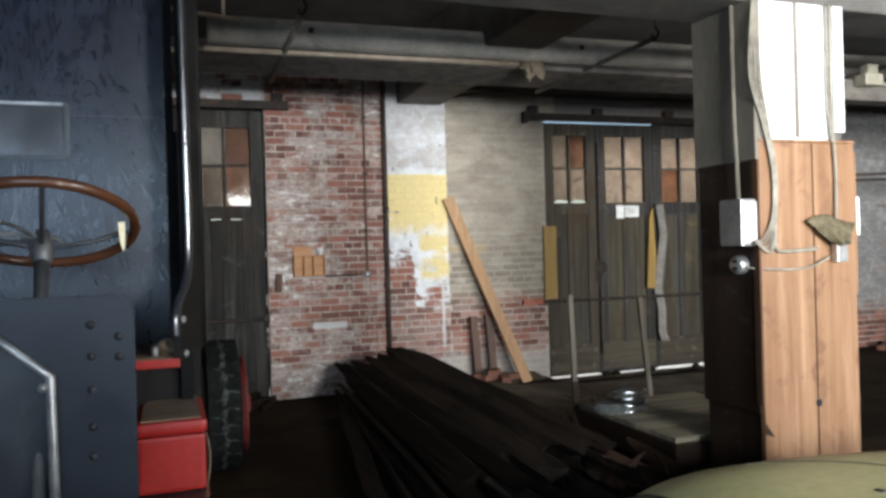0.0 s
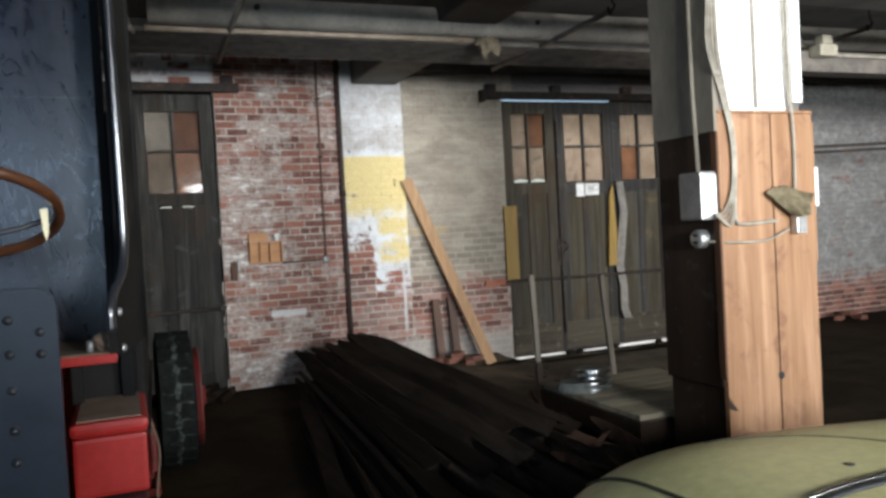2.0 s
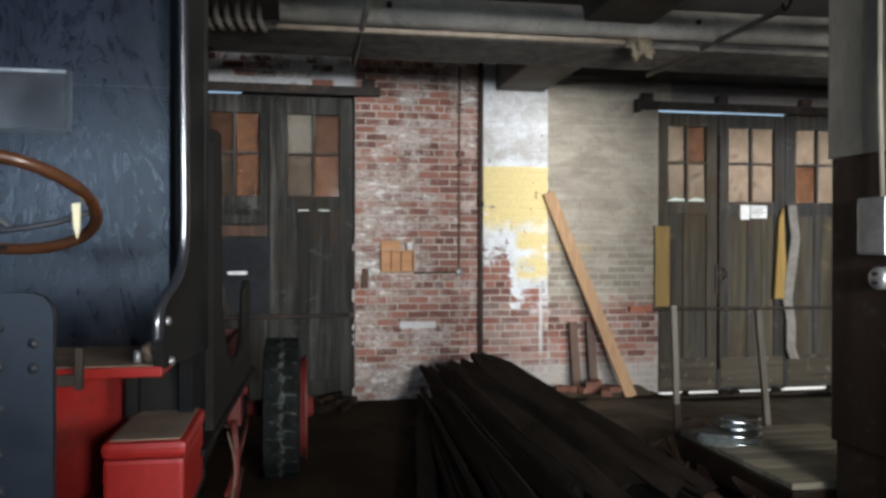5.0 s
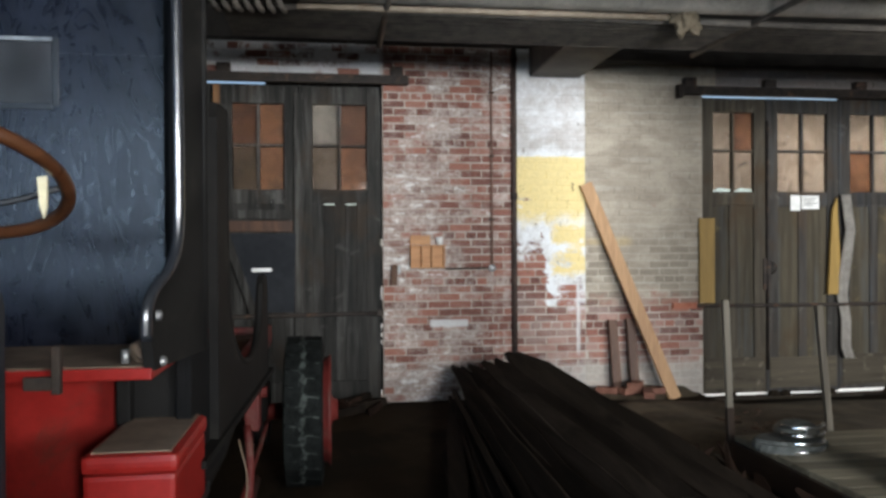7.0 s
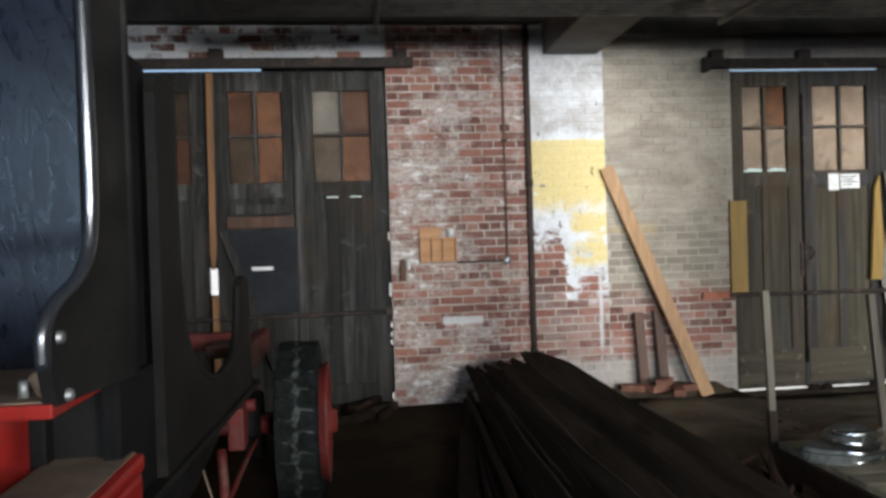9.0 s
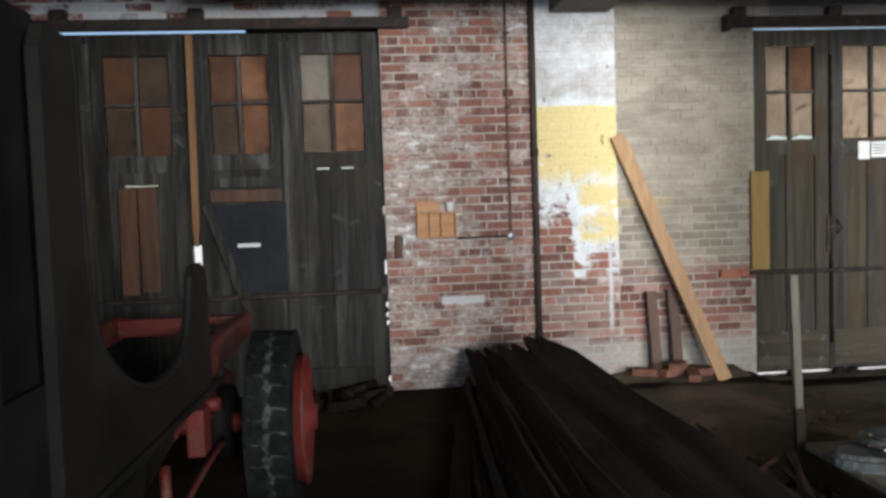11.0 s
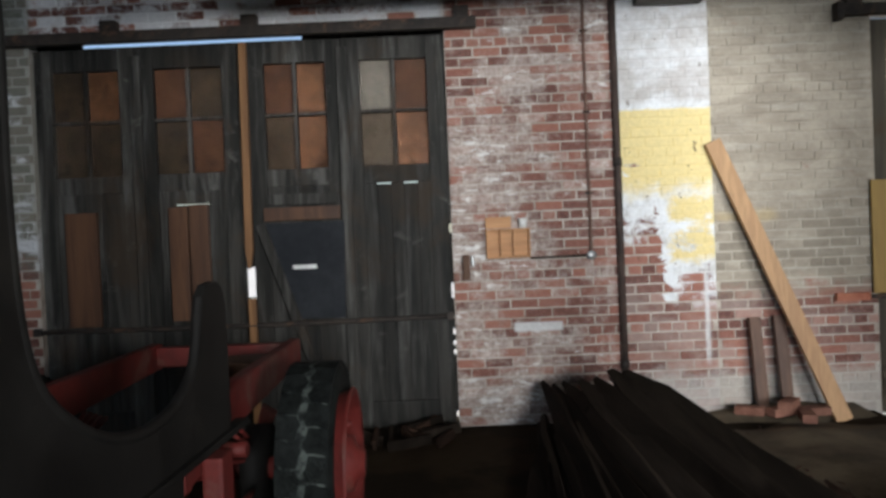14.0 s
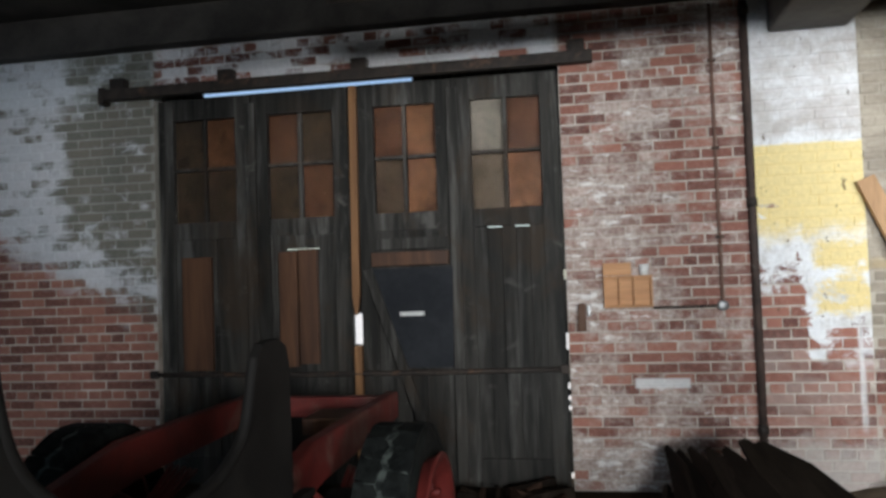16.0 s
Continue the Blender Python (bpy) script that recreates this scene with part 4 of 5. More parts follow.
part("riser", tube(curve_points(((2.57, CY0 - 0.012, 2.83), (2.58, CY0 - 0.012, 2.3), (2.60, CY0 - 0.014, 2.05)), 6), 0.006, 8), CABLE, cab)
drape = bmesh.new()
for i in range(15):
    for j in range(11):
        u, v = i / 14, j / 10
        half = 0.15 * (1 - v) ** 0.8 + 0.025
        fold = 0.018 * math.sin(u * 13 + v * 3) * (0.3 + v) + 0.012 * noise.noise(Vector((u * 4, v * 4, 3)))
        drape.verts.new((2.56 + (u - 0.5) * 2 * half + 0.05 * v, CY0 - 0.035 - 0.075 * math.sin(min(1, v * 1.6) * 1.5) * (1 - abs(u - 0.5) * 1.3) + fold, 1.605 - 0.145 * v + 0.03 * math.sin(u * 5) * (1 - v) + 0.02 * u))
drape.verts.ensure_lookup_table()
for i in range(14):
    for j in range(10):
        drape.faces.new((drape.verts[i * 11 + j], drape.verts[(i + 1) * 11 + j], drape.verts[(i + 1) * 11 + j + 1], drape.verts[i * 11 + j + 1])).smooth = True
bmesh.ops.solidify(drape, geom=list(drape.faces), thickness=0.008)
solid("cloth_cover", drape, CANVAS, "soiled cream cloth draped over a wall outlet", "cloth")
socket = thing("wall_socket", "small metal socket box below the draped cloth", "socket", (2.62, CY0 - 0.03, 1.42))
part("case", block(2.585, 2.66, CY0 - 0.05, CY0 - 0.001, 1.37, 1.49, 0.006), GALV, socket)
part("cover_plate", block(2.592, 2.653, CY0 - 0.054, CY0 - 0.0505, 1.378, 1.482), STEEL, socket)
solid("white_card", block(2.782, 2.83, CY0 + 0.02, CY0 + 0.035, 1.52, 1.74, 0.002), PAPER, "narrow white card fixed to the column edge", "card")
solid("edge_lath", block(2.778, 2.79, CY0 + 0.005, CY0 + 0.04, 1.2, 2.0, 0.002), PINE, "thin pine lath at the column edge", "lath")
solid("joist", block(3.0, 12, 5.32, 5.52, 2.63, 2.80, 0.012), COILPIPE, "old brown timber joist carrying a lamp holder", "beam", "structure")
fl = thing("ceiling_fitting", "cream porcelain lamp holder fixed to a timber joist", "lamp holder", (4.5, 5.3, 2.78))
part("base", block(4.39, 4.58, 5.20, 5.318, 2.735, 2.83, 0.012), CREAM, fl)
part("neck", block(4.43, 4.54, 5.21, 5.30, 2.831, 2.91, 0.014), CREAM, fl)
part("lead", tube(((4.585, 5.30, 2.765), (12, 5.30, 2.775)), 0.017, 8), CABLE, fl)
for z, x1 in ((2.20, 12), (2.14, 12)):
    solid("service_pipe", tube(((5.2, 6.9, z - 0.05), (x1, 6.6, z + 0.12)), 0.016, 8), IRON, "thin dark pipe crossing the far bay", "pipe", group="thin pipes in the far bay")

# ---------------------------------------------------------------- timber pile
rng = random.Random(4)


def timber(a, b, width, thick, roll):
    solid("old_timber", board(a, b, width, thick, (math.cos(roll), 0, math.sin(roll)), 0.006, 6, 0.03, 0.3, 0.35), LUMBER, "long dark weathered timber lying in a heap", "timber", group="heap of old timbers")


def layer(count, near_x, far_x, near_y, far_y, near_z, far_z, roll):
    """One layer of the heap: boards fanned out from one side to the other, their ends uneven."""
    for i in range(count):
        t = (i + rng.uniform(-0.4, 0.4)) / (count - 1)
        a = (near_x[0] + (near_x[1] - near_x[0]) * t, near_y + rng.uniform(0, 1.1), near_z + rng.uniform(-0.02, 0.03))
        b = (far_x[0] + (far_x[1] - far_x[0]) * t + rng.uniform(-0.04, 0.04), far_y + rng.uniform(-0.5, 0.7) * (1 - 0.7 * t), far_z[0] + (far_z[1] - far_z[0]) * t + rng.uniform(-0.03, 0.02))
        timber(a, b, rng.uniform(0.075, 0.135), rng.uniform(0.03, 0.05), rng.uniform(-roll, roll))


def timber_pile():
    layer(15, (0.0, 1.7), (0.42, 1.25), 3.0, 7.3, 0.05, (0.06, 0.08), 0.3)
    layer(14, (0.08, 1.6), (0.45, 1.15), 3.1, 7.3, 0.11, (0.13, 0.2), 0.7)
    layer(13, (0.15, 1.5), (0.48, 1.08), 3.3, 7.25, 0.17, (0.19, 0.32), 0.9)
    layer(12, (0.28, 1.42), (0.52, 1.02), 3.4, 7.2, 0.22, (0.25, 0.43), 1.0)
    layer(9, (0.45, 1.35), (0.56, 0.98), 3.7, 7.15, 0.27, (0.30, 0.50), 1.0)
    timber((0.50, 3.9, 0.31), (0.605, 8.15, 0.37), 0.11, 0.04, 0.9)
    timber((0.66, 3.7, 0.32), (0.66, 8.0, 0.38), 0.10, 0.04, 0.7)
    timber((0.78, 4.3, 0.34), (0.70, 7.85, 0.43), 0.11, 0.04, 1.0)
    timber((0.92, 3.9, 0.33), (0.75, 7.45, 0.50), 0.12, 0.045, 0.6)
    timber((1.06, 4.3, 0.35), (0.80, 7.25, 0.56), 0.12, 0.05, 0.8)
    timber((1.24, 4.2, 0.33), (0.87, 7.12, 0.61), 0.14, 0.06, 0.35)
    timber((1.44, 4.3, 0.30), (0.93, 7.05, 0.62), 0.14, 0.06, 0.15)
    timber((1.56, 4.6, 0.24), (1.03, 7.0, 0.55), 0.12, 0.05, -0.3)
    timber((1.72, 4.7, 0.14), (1.14, 6.8, 0.44), 0.10, 0.045, -0.5)
    timber((1.80, 4.3, 0.10), (1.24, 6.6, 0.32), 0.09, 0.04, -0.5)


timber_pile()
OFFCUT = wood("splintered_red_brown_wood", (0.02, 0.0105, 0.007), (0.07, 0.04, 0.027), "y", 8, 0.8, spread=0.8, spec=0.12)
for i in range(120):  # splinters and offcuts beside the heap
    a = rng.uniform(0.2, math.pi - 0.2)
    near = rng.uniform(0, 1)
    p = Vector((rng.uniform(1.35, 1.92), 3.2 + 2.5 * near, rng.uniform(0.015, 0.16 - 0.1 * near)))
    l = rng.uniform(0.15, 0.6)
    d = Vector((math.cos(a) * 0.7, math.sin(a), rng.uniform(-0.1, 0.35) if p.z > 0.08 else rng.uniform(0.0, 0.4))) * l
    d.x = min(d.x, 1.95 - p.x)
    solid("timber_offcut", board(p, p + d, rng.uniform(0.03, 0.09), rng.uniform(0.012, 0.03), (math.cos(i), 0, 1), 0.003, 2, 0.02, 0.2), OFFCUT if i % 3 else LUMBER, "broken dark timber offcut lying by the heap", "offcut", group="offcuts beside the heap")

# drifted dirt along the wall
dirt = bmesh.new()
cells = [[None] * 41 for _ in range(41)]
for i in range(41):
    for j in range(41):
        x, y = 1.15 + i * 0.12, 5.3 + j * 0.08
        e = min(i, j, 40 - i, 40 - j if j < 38 else 9) / 9
        h = (0.035 + 0.05 * noise.noise(Vector((x * 1.6, y * 1.6, 2))) + 0.022 * noise.noise(Vector((x * 6, y * 6, 4)))) * min(1, e) + 0.045 * max(0, (y - 7.6) / 0.9) * min(1, e)
        h -= 0.12 * max(0, x - 4.7)
        h *= 1 - 0.8 * min(1, max(0, (x - 2.9) / 0.3)) * min(1, max(0, (y - 7.0) / 0.8))
        h -= 0.085 * min(1, max(0, (x - 2.95) / 0.2)) * min(1, max(0, (y - 7.85) / 0.55))
        cells[i][j] = dirt.verts.new((x, min(y, WY - 0.005), h - 0.05 * (1 - min(1, e)) * (1 + 1.6 * noise.noise(Vector((x * 2.2, y * 2.2, 7)))) if e > 0 else -0.03))
for i in range(40):
    for j in range(40):
        dirt.faces.new((cells[i][j], cells[i + 1][j], cells[i + 1][j + 1], cells[i][j + 1])).smooth = True
solid("drifted_dirt", dirt, plain("brown_dirt", (0.045, 0.032, 0.018), (0.125, 0.095, 0.06), 3, 0.95, fine=40, bump=0.8, dist=0.01), "brown drifted dirt along the foot of the wall", "dirt", "stuff")

# clods added under the right gate to break up its line of light
clods = random.Random(12)
for x, w in ((3.49, 0.035), (3.93, 0.06), (4.06, 0.07), (4.54, 0.07), (5.2, 0.05), (5.6, 0.06)):
    bm = bmesh.new()
    bmesh.ops.create_icosphere(bm, subdivisions=2, radius=1)
    for v in bm.verts:
        f = 1 + 0.35 * noise.noise(v.co * 1.7 + Vector((x * 5, 0, 0)))
        v.co = Vector((x + v.co.x * w * f, WY + 0.03 + v.co.y * 0.05 * f, -0.062 + v.co.z * 0.05 * f))
    solid("clod", bm, FLOOR, "dark clod added to break the light line under the gate", "clod", group="clods under the gate")

# bricks lying by the wall
loose = block(-0.1, 0.1, -0.048, 0.048, 0, 0.058, 0.005)
b0 = solid("loose_brick", loose, plain("loose_brick_red", (0.13, 0.05, 0.032), (0.24, 0.11, 0.075), 9, 0.85, spread=0.5), "loose broken red brick on the floor", "brick", group="loose bricks")
b0.matrix_world = pose(2.28, 8.18, 0.07, 0, 0, 20)
for x, y, z, r in ((2.40, 8.05, 0.06, 75), (2.32, 8.15, 0.13, 50), (2.52, 8.2, 0.06, 5), (2.08, 8.25, 0.07, -30), (7.9, 8.2, 0, 30), (8.15, 8.1, 0, 80), (8.05, 8.15, 0.06, 10)):
    copy_thing(b0, pose(x, y, z, 0, 0, r))
debris = bmesh.new()
for i in range(150):
    p = Vector((rng.gauss(2.55, 0.5), rng.gauss(7.0, 0.5), 0.012))
    a = rng.uniform(0, math.tau)
    board_bm = board(p, p + Vector((math.cos(a), math.sin(a), rng.uniform(-0.1, 0.25))) * rng.uniform(0.02, 0.08), rng.uniform(0.008, 0.025), 0.005, (0, 0, 1), 0)
    debris = join(debris, board_bm)
solid("wood_litter", debris, OFFCUT, "scattered wood chips and litter on the floor", "litter", "stuff")

# ---------------------------------------------------------------- flat wagon
cloth_clump((1.88, 4.36, 0.035), (0.16, 0.14, 0.05), 8.0, plain("blue_grey_cloth", (0.05, 0.06, 0.075), (0.10, 0.115, 0.135), 9, 0.9, fine=70, bump=0.6), "crumpled_cloth", "crumpled blue-grey cloth on the floor by the wagon", "cloth")
wagon = thing("flat_wagon", "low flat wagon with a pale board deck and stakes", "wagon", (2.9, 5.0, 0))
for i in range(8):
    y0 = 4.46 + i * 0.15
    part("deck_board", block(1.95, 2.98, y0 + 0.003, y0 + 0.147, 0.265, 0.30, 0.004), DECKWOOD, wagon)
part("side_beam", block(1.935, 1.985, 4.44, 5.68, 0.10, 0.263, 0.006), DARKBOARD, wagon)
part("end_beam", block(1.99, 2.96, 4.44, 4.50, 0.12, 0.263, 0.006), DARKBOARD, wagon)
part("end_beam", block(1.99, 2.96, 5.62, 5.68, 0.12, 0.263, 0.006), DARKBOARD, wagon)
for x, y in ((2.15, 4.62), (2.15, 5.5), (2.8, 4.62), (2.8, 5.5)):
    wh = part("wheel", lathe(((-0.03, 0.0), (-0.03, 0.06), (-0.02, 0.06), (0.02, 0.06), (0.03, 0.06), (0.03, 0.0)), (x, y, 0.06), "x", 20), IRON, wagon)
part("stake", board((1.962, 5.715, 0.10), (1.95, 5.715, 0.46), 0.045, 0.036), DARKBOARD, wagon, "dark iron-sheathed foot of a stake")
part("stake", board((1.95, 5.715, 0.455), (1.925, 5.715, 1.12), 0.040, 0.03), GREYSTAKE, wagon, "pale grey upright stake")
part("stake", board((2.64, 5.72, 0.10), (2.535, 5.70, 1.08), 0.042, 0.03), GREYSTAKE, wagon, "pale grey leaning stake")

grille = thing("car_grille", "chrome fluted car grille lying on the wagon deck", "grille", (2.2, 5.15, 0.30))
part("shell", slab([(2.09 + 0.20 * math.cos(a) * (1 + 0.1 * math.cos(2 * a)), 5.3 + 0.15 * math.sin(a)) for a in [k * math.tau / 28 for k in range(28)]], "z", 0.30, 0.37, 0.02), DULLALLOY, grille)
part("dome", lathe(((0.0, 0.125), (0.03, 0.115), (0.055, 0.075), (0.068, 0.02), (0.07, 0.0)), (2.13, 5.3, 0.40), "z", 28), DULLALLOY, grille, "dark domed cover")
for i in range(4):
    z = 0.315 + i * 0.045
    part("fin", tube([(2.13 + 0.135 * math.cos(a), 5.28 + 0.12 * math.sin(a), z) for a in [math.pi + 0.35 + k * (math.pi - 0.7) / 16 for k in range(17)]], 0.013, 8), CHROME, grille, "bright chrome fin")
part("badge", block(2.10, 2.16, 5.150, 5.162, 0.405, 0.45, 0.003), CHROME, grille)

# ---------------------------------------------------------------- parked car


def car():
    ob = thing("parked_car", "pale yellow-green car with a broad rounded bonnet", "car", (1.6, 1.6, 0))
    bm = bmesh.new()
    nu, nv = 36, 28

    def crown(x, v):
        """A point of the bonnet; v runs from -1 at one flank to 1 at the other, which rounds off."""
        u = (x - 0.27) / 2.3
        nose = 1 - max(0, 1 - u / 0.30) ** 2.6
        half = 0.76 * (0.80 + 0.20 * min(1, max(0, u) / 0.35) ** 0.6) if v < 0 else max(0.56, 0.87 * (1 - 0.44 * (x - 0.98) ** 2))
        edge = 1 - abs(v) ** 3.4
        z = 0.30 + (0.42 * nose ** 0.6 + 0.02 * u) * (0.22 + 0.78 * edge ** 0.55) if abs(v) < 1 else 0.30
        return Vector((x, 2.2 + v * half, z))

    grid = [[bm.verts.new(crown(0.27 + 2.3 * i / nu, j / nv * 2 - 1)) for j in range(nv + 1)] for i in range(nu + 1)]
    for i in range(nu):
        for j in range(nv):
            bm.faces.new((grid[i][j], grid[i + 1][j], grid[i + 1][j + 1], grid[i][j + 1])).smooth = True
    rim = [grid[i][0] for i in range(nu + 1)] + [grid[nu][j] for j in range(1, nv + 1)] + [grid[i][nv] for i in range(nu - 1, -1, -1)] + [grid[0][j] for j in range(nv - 1, 0, -1)]
    low = [bm.verts.new((v.co.x, v.co.y, 0.2)) for v in rim]
    for k in range(len(rim)):
        q = (k + 1) % len(rim)
        bm.faces.new((rim[k], rim[q], low[q], low[k]))
    bm.faces.new(low)
    bmesh.ops.recalc_face_normals(bm, faces=bm.faces)
    lift = Vector((0, 0, 0.001))
    body = part("body", bm, CARPAINT, ob)
    part("panel_seam", tube(curve_points([crown(0.585, v) + lift for v in (-0.7, -0.4, -0.1, 0.2, 0.5, 0.7, 0.85)], 4), 0.008, 6), SEAM, body, "dark bonnet seam")
    part("panel_seam", tube(curve_points([crown(x, v) + lift for x, v in ((0.98, 0.62), (1.12, 0.53), (1.26, 0.38), (1.37, 0.18), (1.42, 0.0), (1.44, -0.09))], 5), 0.0035, 6), SEAM, body, "fine bonnet seam")
    hole = crown(1.09, 0.03)
    part("ornament_hole", lathe(((-0.01, 0.0), (0.003, 0.017), (0.003, 0.0)), hole, "z", 14), DARKSTEEL, body)
    part("chrome_strip", tube(curve_points([crown(x, v) + Vector((0, 0, 0.006)) for x, v in ((0.78, -0.15), (0.92, -0.14), (1.10, -0.135), (1.40, -0.14))], 5), 0.008, 8), CHROME, body, "chrome strip across the bonnet")
    part("shut_line", tube(curve_points([crown(x, v) + lift for x, v in ((0.78, -0.19), (0.92, -0.18), (1.10, -0.175), (1.40, -0.18))], 5), 0.012, 8), DARKSTEEL, body)
    return ob


CAR = car()
for x, y in ((0.95, 1.62), (0.95, 2.66), (2.1, 1.62), (2.1, 2.6)):
    t = part("wheel", lathe(((-0.07, 0.0), (-0.07, 0.16), (-0.05, 0.2), (0.05, 0.2), (0.07, 0.16), (0.07, 0.0)), (x, y, 0.2), "y", 24), RUBBER, CAR)

# ---------------------------------------------------------------- old truck
truck = thing("old_truck", "old black and red open-cab truck with plywood cab back", "truck", (-1.4, 5.0, 0))
PLYY = 3.84
back = slab([(-0.963, 1.14), (-0.963, 2.78), (-2.3, 2.78), (-2.3, 2.125), (-1.345, 2.125), (-1.345, 1.925), (-1.75, 1.925), (-1.75, 2.1245), (-2.3, 2.1245), (-2.3, 1.14)], "y", PLYY, PLYY + 0.02)


def plywood():
    m = Mat("black_painted_plywood")
    grain, fibre, broad = m.noise(3.2, 3, 0.5, (1.0, 1, 0.30), 3.0, 2.2), m.noise(60, 4, 0.65, (1, 1, 0.14)), m.noise(3, 5, 0.65)
    blot, worm = m.noise(17, 6, 0.65, (1, 1, 0.8), 14.0, 0.3), m.noise(70, 4, 0.6, (1, 1, 0.8), 19.0, 0.5)
    rings = (grain * 75).op("SINE") * 0.5 + 0.5
    c = m.mix(blot.step(0.35, 0.7), (0.004, 0.0052, 0.011), (0.011, 0.014, 0.026))
    c = m.scale(c, fibre * 0.7 + 0.6)
    return m.done(c, rings * 0.08 + broad * 0.14 + blot * 0.18 + 0.11, 0.0, rings * 0.13 + fibre * 0.8 + worm * 0.24 + blot * 0.4, 0.34, 0.004, 0.40)


cabback = part("cab_back", back, plywood(), truck, "black-painted plywood cab back")
glass = part("window", block(-1.755, -1.34, PLYY + 0.006, PLYY + 0.011, 1.92, 2.13), DUSTGLASS, cabback)
glass.visible_shadow = False
part("window_trim", block(-1.75, -1.345, PLYY - 0.010, PLYY - 0.001, 2.122, 2.134), STEEL, cabback, "bright worn metal strip")
part("window_bead", block(-1.344, -1.326, PLYY - 0.007, PLYY - 0.001, 1.915, 2.134, 0.002), BLACKPAINT, cabback)
part("window_bead", block(-1.75, -1.345, PLYY - 0.007, PLYY - 0.001, 1.905, 1.921, 0.002), BLACKPAINT, cabback)
part("upper_sheet", block(-1.325, -0.965, PLYY - 0.004, PLYY - 0.0005, 2.085, 2.78), bpy.data.materials["black_painted_plywood"], cabback, "upper plywood sheet lapped over the lower")
part("roof", block(-2.3, -0.8, 2.9, 3.95, 2.78, 2.81, 0.01), BLACKPAINT, truck)
# cab side with its curved front edge
def flared(bm, x0, y0, slope):
    """Set a panel built about x = 0 on a line that runs outwards towards the rear."""
    for v in bm.verts:
        v.co.x += x0 + slope * (v.co.y - y0)
    return bm


CABLINE, BODYLINE = (-0.92, 3.36, 0.333), (-0.84, 4.1, 0.035)
front = [(p.x, p.y) for p in curve_points(((3.46, 2.78, 0), (3.475, 2.2, 0), (3.482, 1.85, 0), (3.484, 1.58, 0), (3.468, 1.465, 0), (3.425, 1.40, 0), (3.36, 1.355, 0), (3.325, 1.30, 0), (3.32, 1.22, 0)), 5)]
side = part("cab_side", flared(slab([*front, (3.335, 1.142), (3.60, 1.160), (3.60, 2.78)], "x", -0.028, 0.0), *CABLINE), DUSTYBLACK, truck, "dusty black cab side with a curved edge")
part("edge_moulding", flared(tube([(-0.012, y - 0.004, z) for y, z in front], 0.0145, 12), *CABLINE), GLOSSBLACK, side, "glossy black edge moulding")
part("rear_bead", flared(tube(((0.0, 3.597, 1.165), (0.0, 3.597, 2.77)), 0.009, 8), *CABLINE), DUSTYBLACK, side)
for y, z in ((3.345, 1.285), (3.365, 1.160)):
    part("bolt", lathe(((0.0, 0.0), (0.014, 0.006), (0.010, 0.013), (0.0, 0.015)), (-0.92 + 0.333 * (y - 3.36), y, z), "x", 10), STEEL, side)
# black fillers put where the cab corner and the recess lie in shade
part("inner_post", block(-0.962, -0.932, 3.62, 3.86, 1.15, 2.78, 0.004), BLACKSHADE, truck, "black post filling the shaded gap at the cab corner")
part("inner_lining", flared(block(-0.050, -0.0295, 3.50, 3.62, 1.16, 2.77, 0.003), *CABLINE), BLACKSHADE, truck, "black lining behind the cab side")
part("recess_panel", block(-0.931, -0.905, 3.62, 4.02, 0.80, 2.0, 0.004), BLACKSHADE, truck, "black sheet standing in for shade behind the cab side")
# body side with a scooped top and a horn
scoop = [(p.x, p.y) for p in curve_points(((4.075, 1.955, 0), (4.095, 1.91, 0), (4.10, 1.80, 0), (4.10, 1.56, 0), (4.125, 1.30, 0), (4.20, 1.15, 0), (4.39, 1.03, 0), (4.60, 0.975, 0), (4.82, 0.985, 0), (4.95, 1.035, 0), (5.02, 1.10, 0), (5.062, 1.22, 0), (5.085, 1.285, 0)), 6)]
body = part("body_side", flared(slab([(3.90, 0.82), (3.90, 1.90), (3.93, 1.955), *scoop, (5.13, 1.318), (5.22, 1.325), (5.28, 1.30), (5.305, 1.24), (5.312, 0.85), (5.30, 0.822)], "x", -0.03, 0.0), *BODYLINE), DUSTYBLACK, truck, "dusty black body side with a scooped edge")
part("edge_bead", flared(tube([(-0.012, y, z) for y, z in scoop], 0.017, 8), *BODYLINE), DUSTYBLACK, body)
part("sill_angle", flared(block(-0.03, 0.014, 3.62, 5.46, 0.795, 0.8195, 0.004), *BODYLINE), DUSTYBLACK, body, "dusty angle iron along the foot of the body")
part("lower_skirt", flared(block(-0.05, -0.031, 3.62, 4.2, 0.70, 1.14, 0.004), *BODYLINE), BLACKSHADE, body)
part("lower_panel", block(-1.10, -1.06, 3.61, 4.2, 0.74, 1.116, 0.005), DUSTYBLACK, truck)
part("seat_front", block(-1.095, -0.93, 3.66, 3.69, 0.74, 1.116, 0.004), DUSTYBLACK, truck, "plain black panel under the seat")
# seat base
part("seat_shelf", block(-1.95, -0.937, 3.33, 3.838, 1.117, 1.148, 0.004), REDPAINT, truck, "bright red edge of the cab floor")
part("shelf_dust", block(-1.93, -0.95, 3.345, 3.835, 1.1485, 1.152), DUST, truck, "layer of brown dust")
part("seat_base", block(-1.9, -1.105, 3.72, 3.835, 0.62, 1.1165, 0.012), REDPAINT, truck, "bright red seat box")
part("catch", box(block(-1.176, -1.154, 3.298, 3.326, 1.09, 1.215, 0.004), -1.245, -1.1765, 3.303, 3.322, 1.10, 1.135, 0.004), IRON, truck, "black iron catch")
lump = bmesh.new()
bmesh.ops.create_icosphere(lump, subdivisions=3, radius=0.035)
for v in lump.verts:
    v.co = v.co * (1 + 0.4 * noise.noise(v.co * 40)) + Vector((-0.975, 3.42, 1.178))
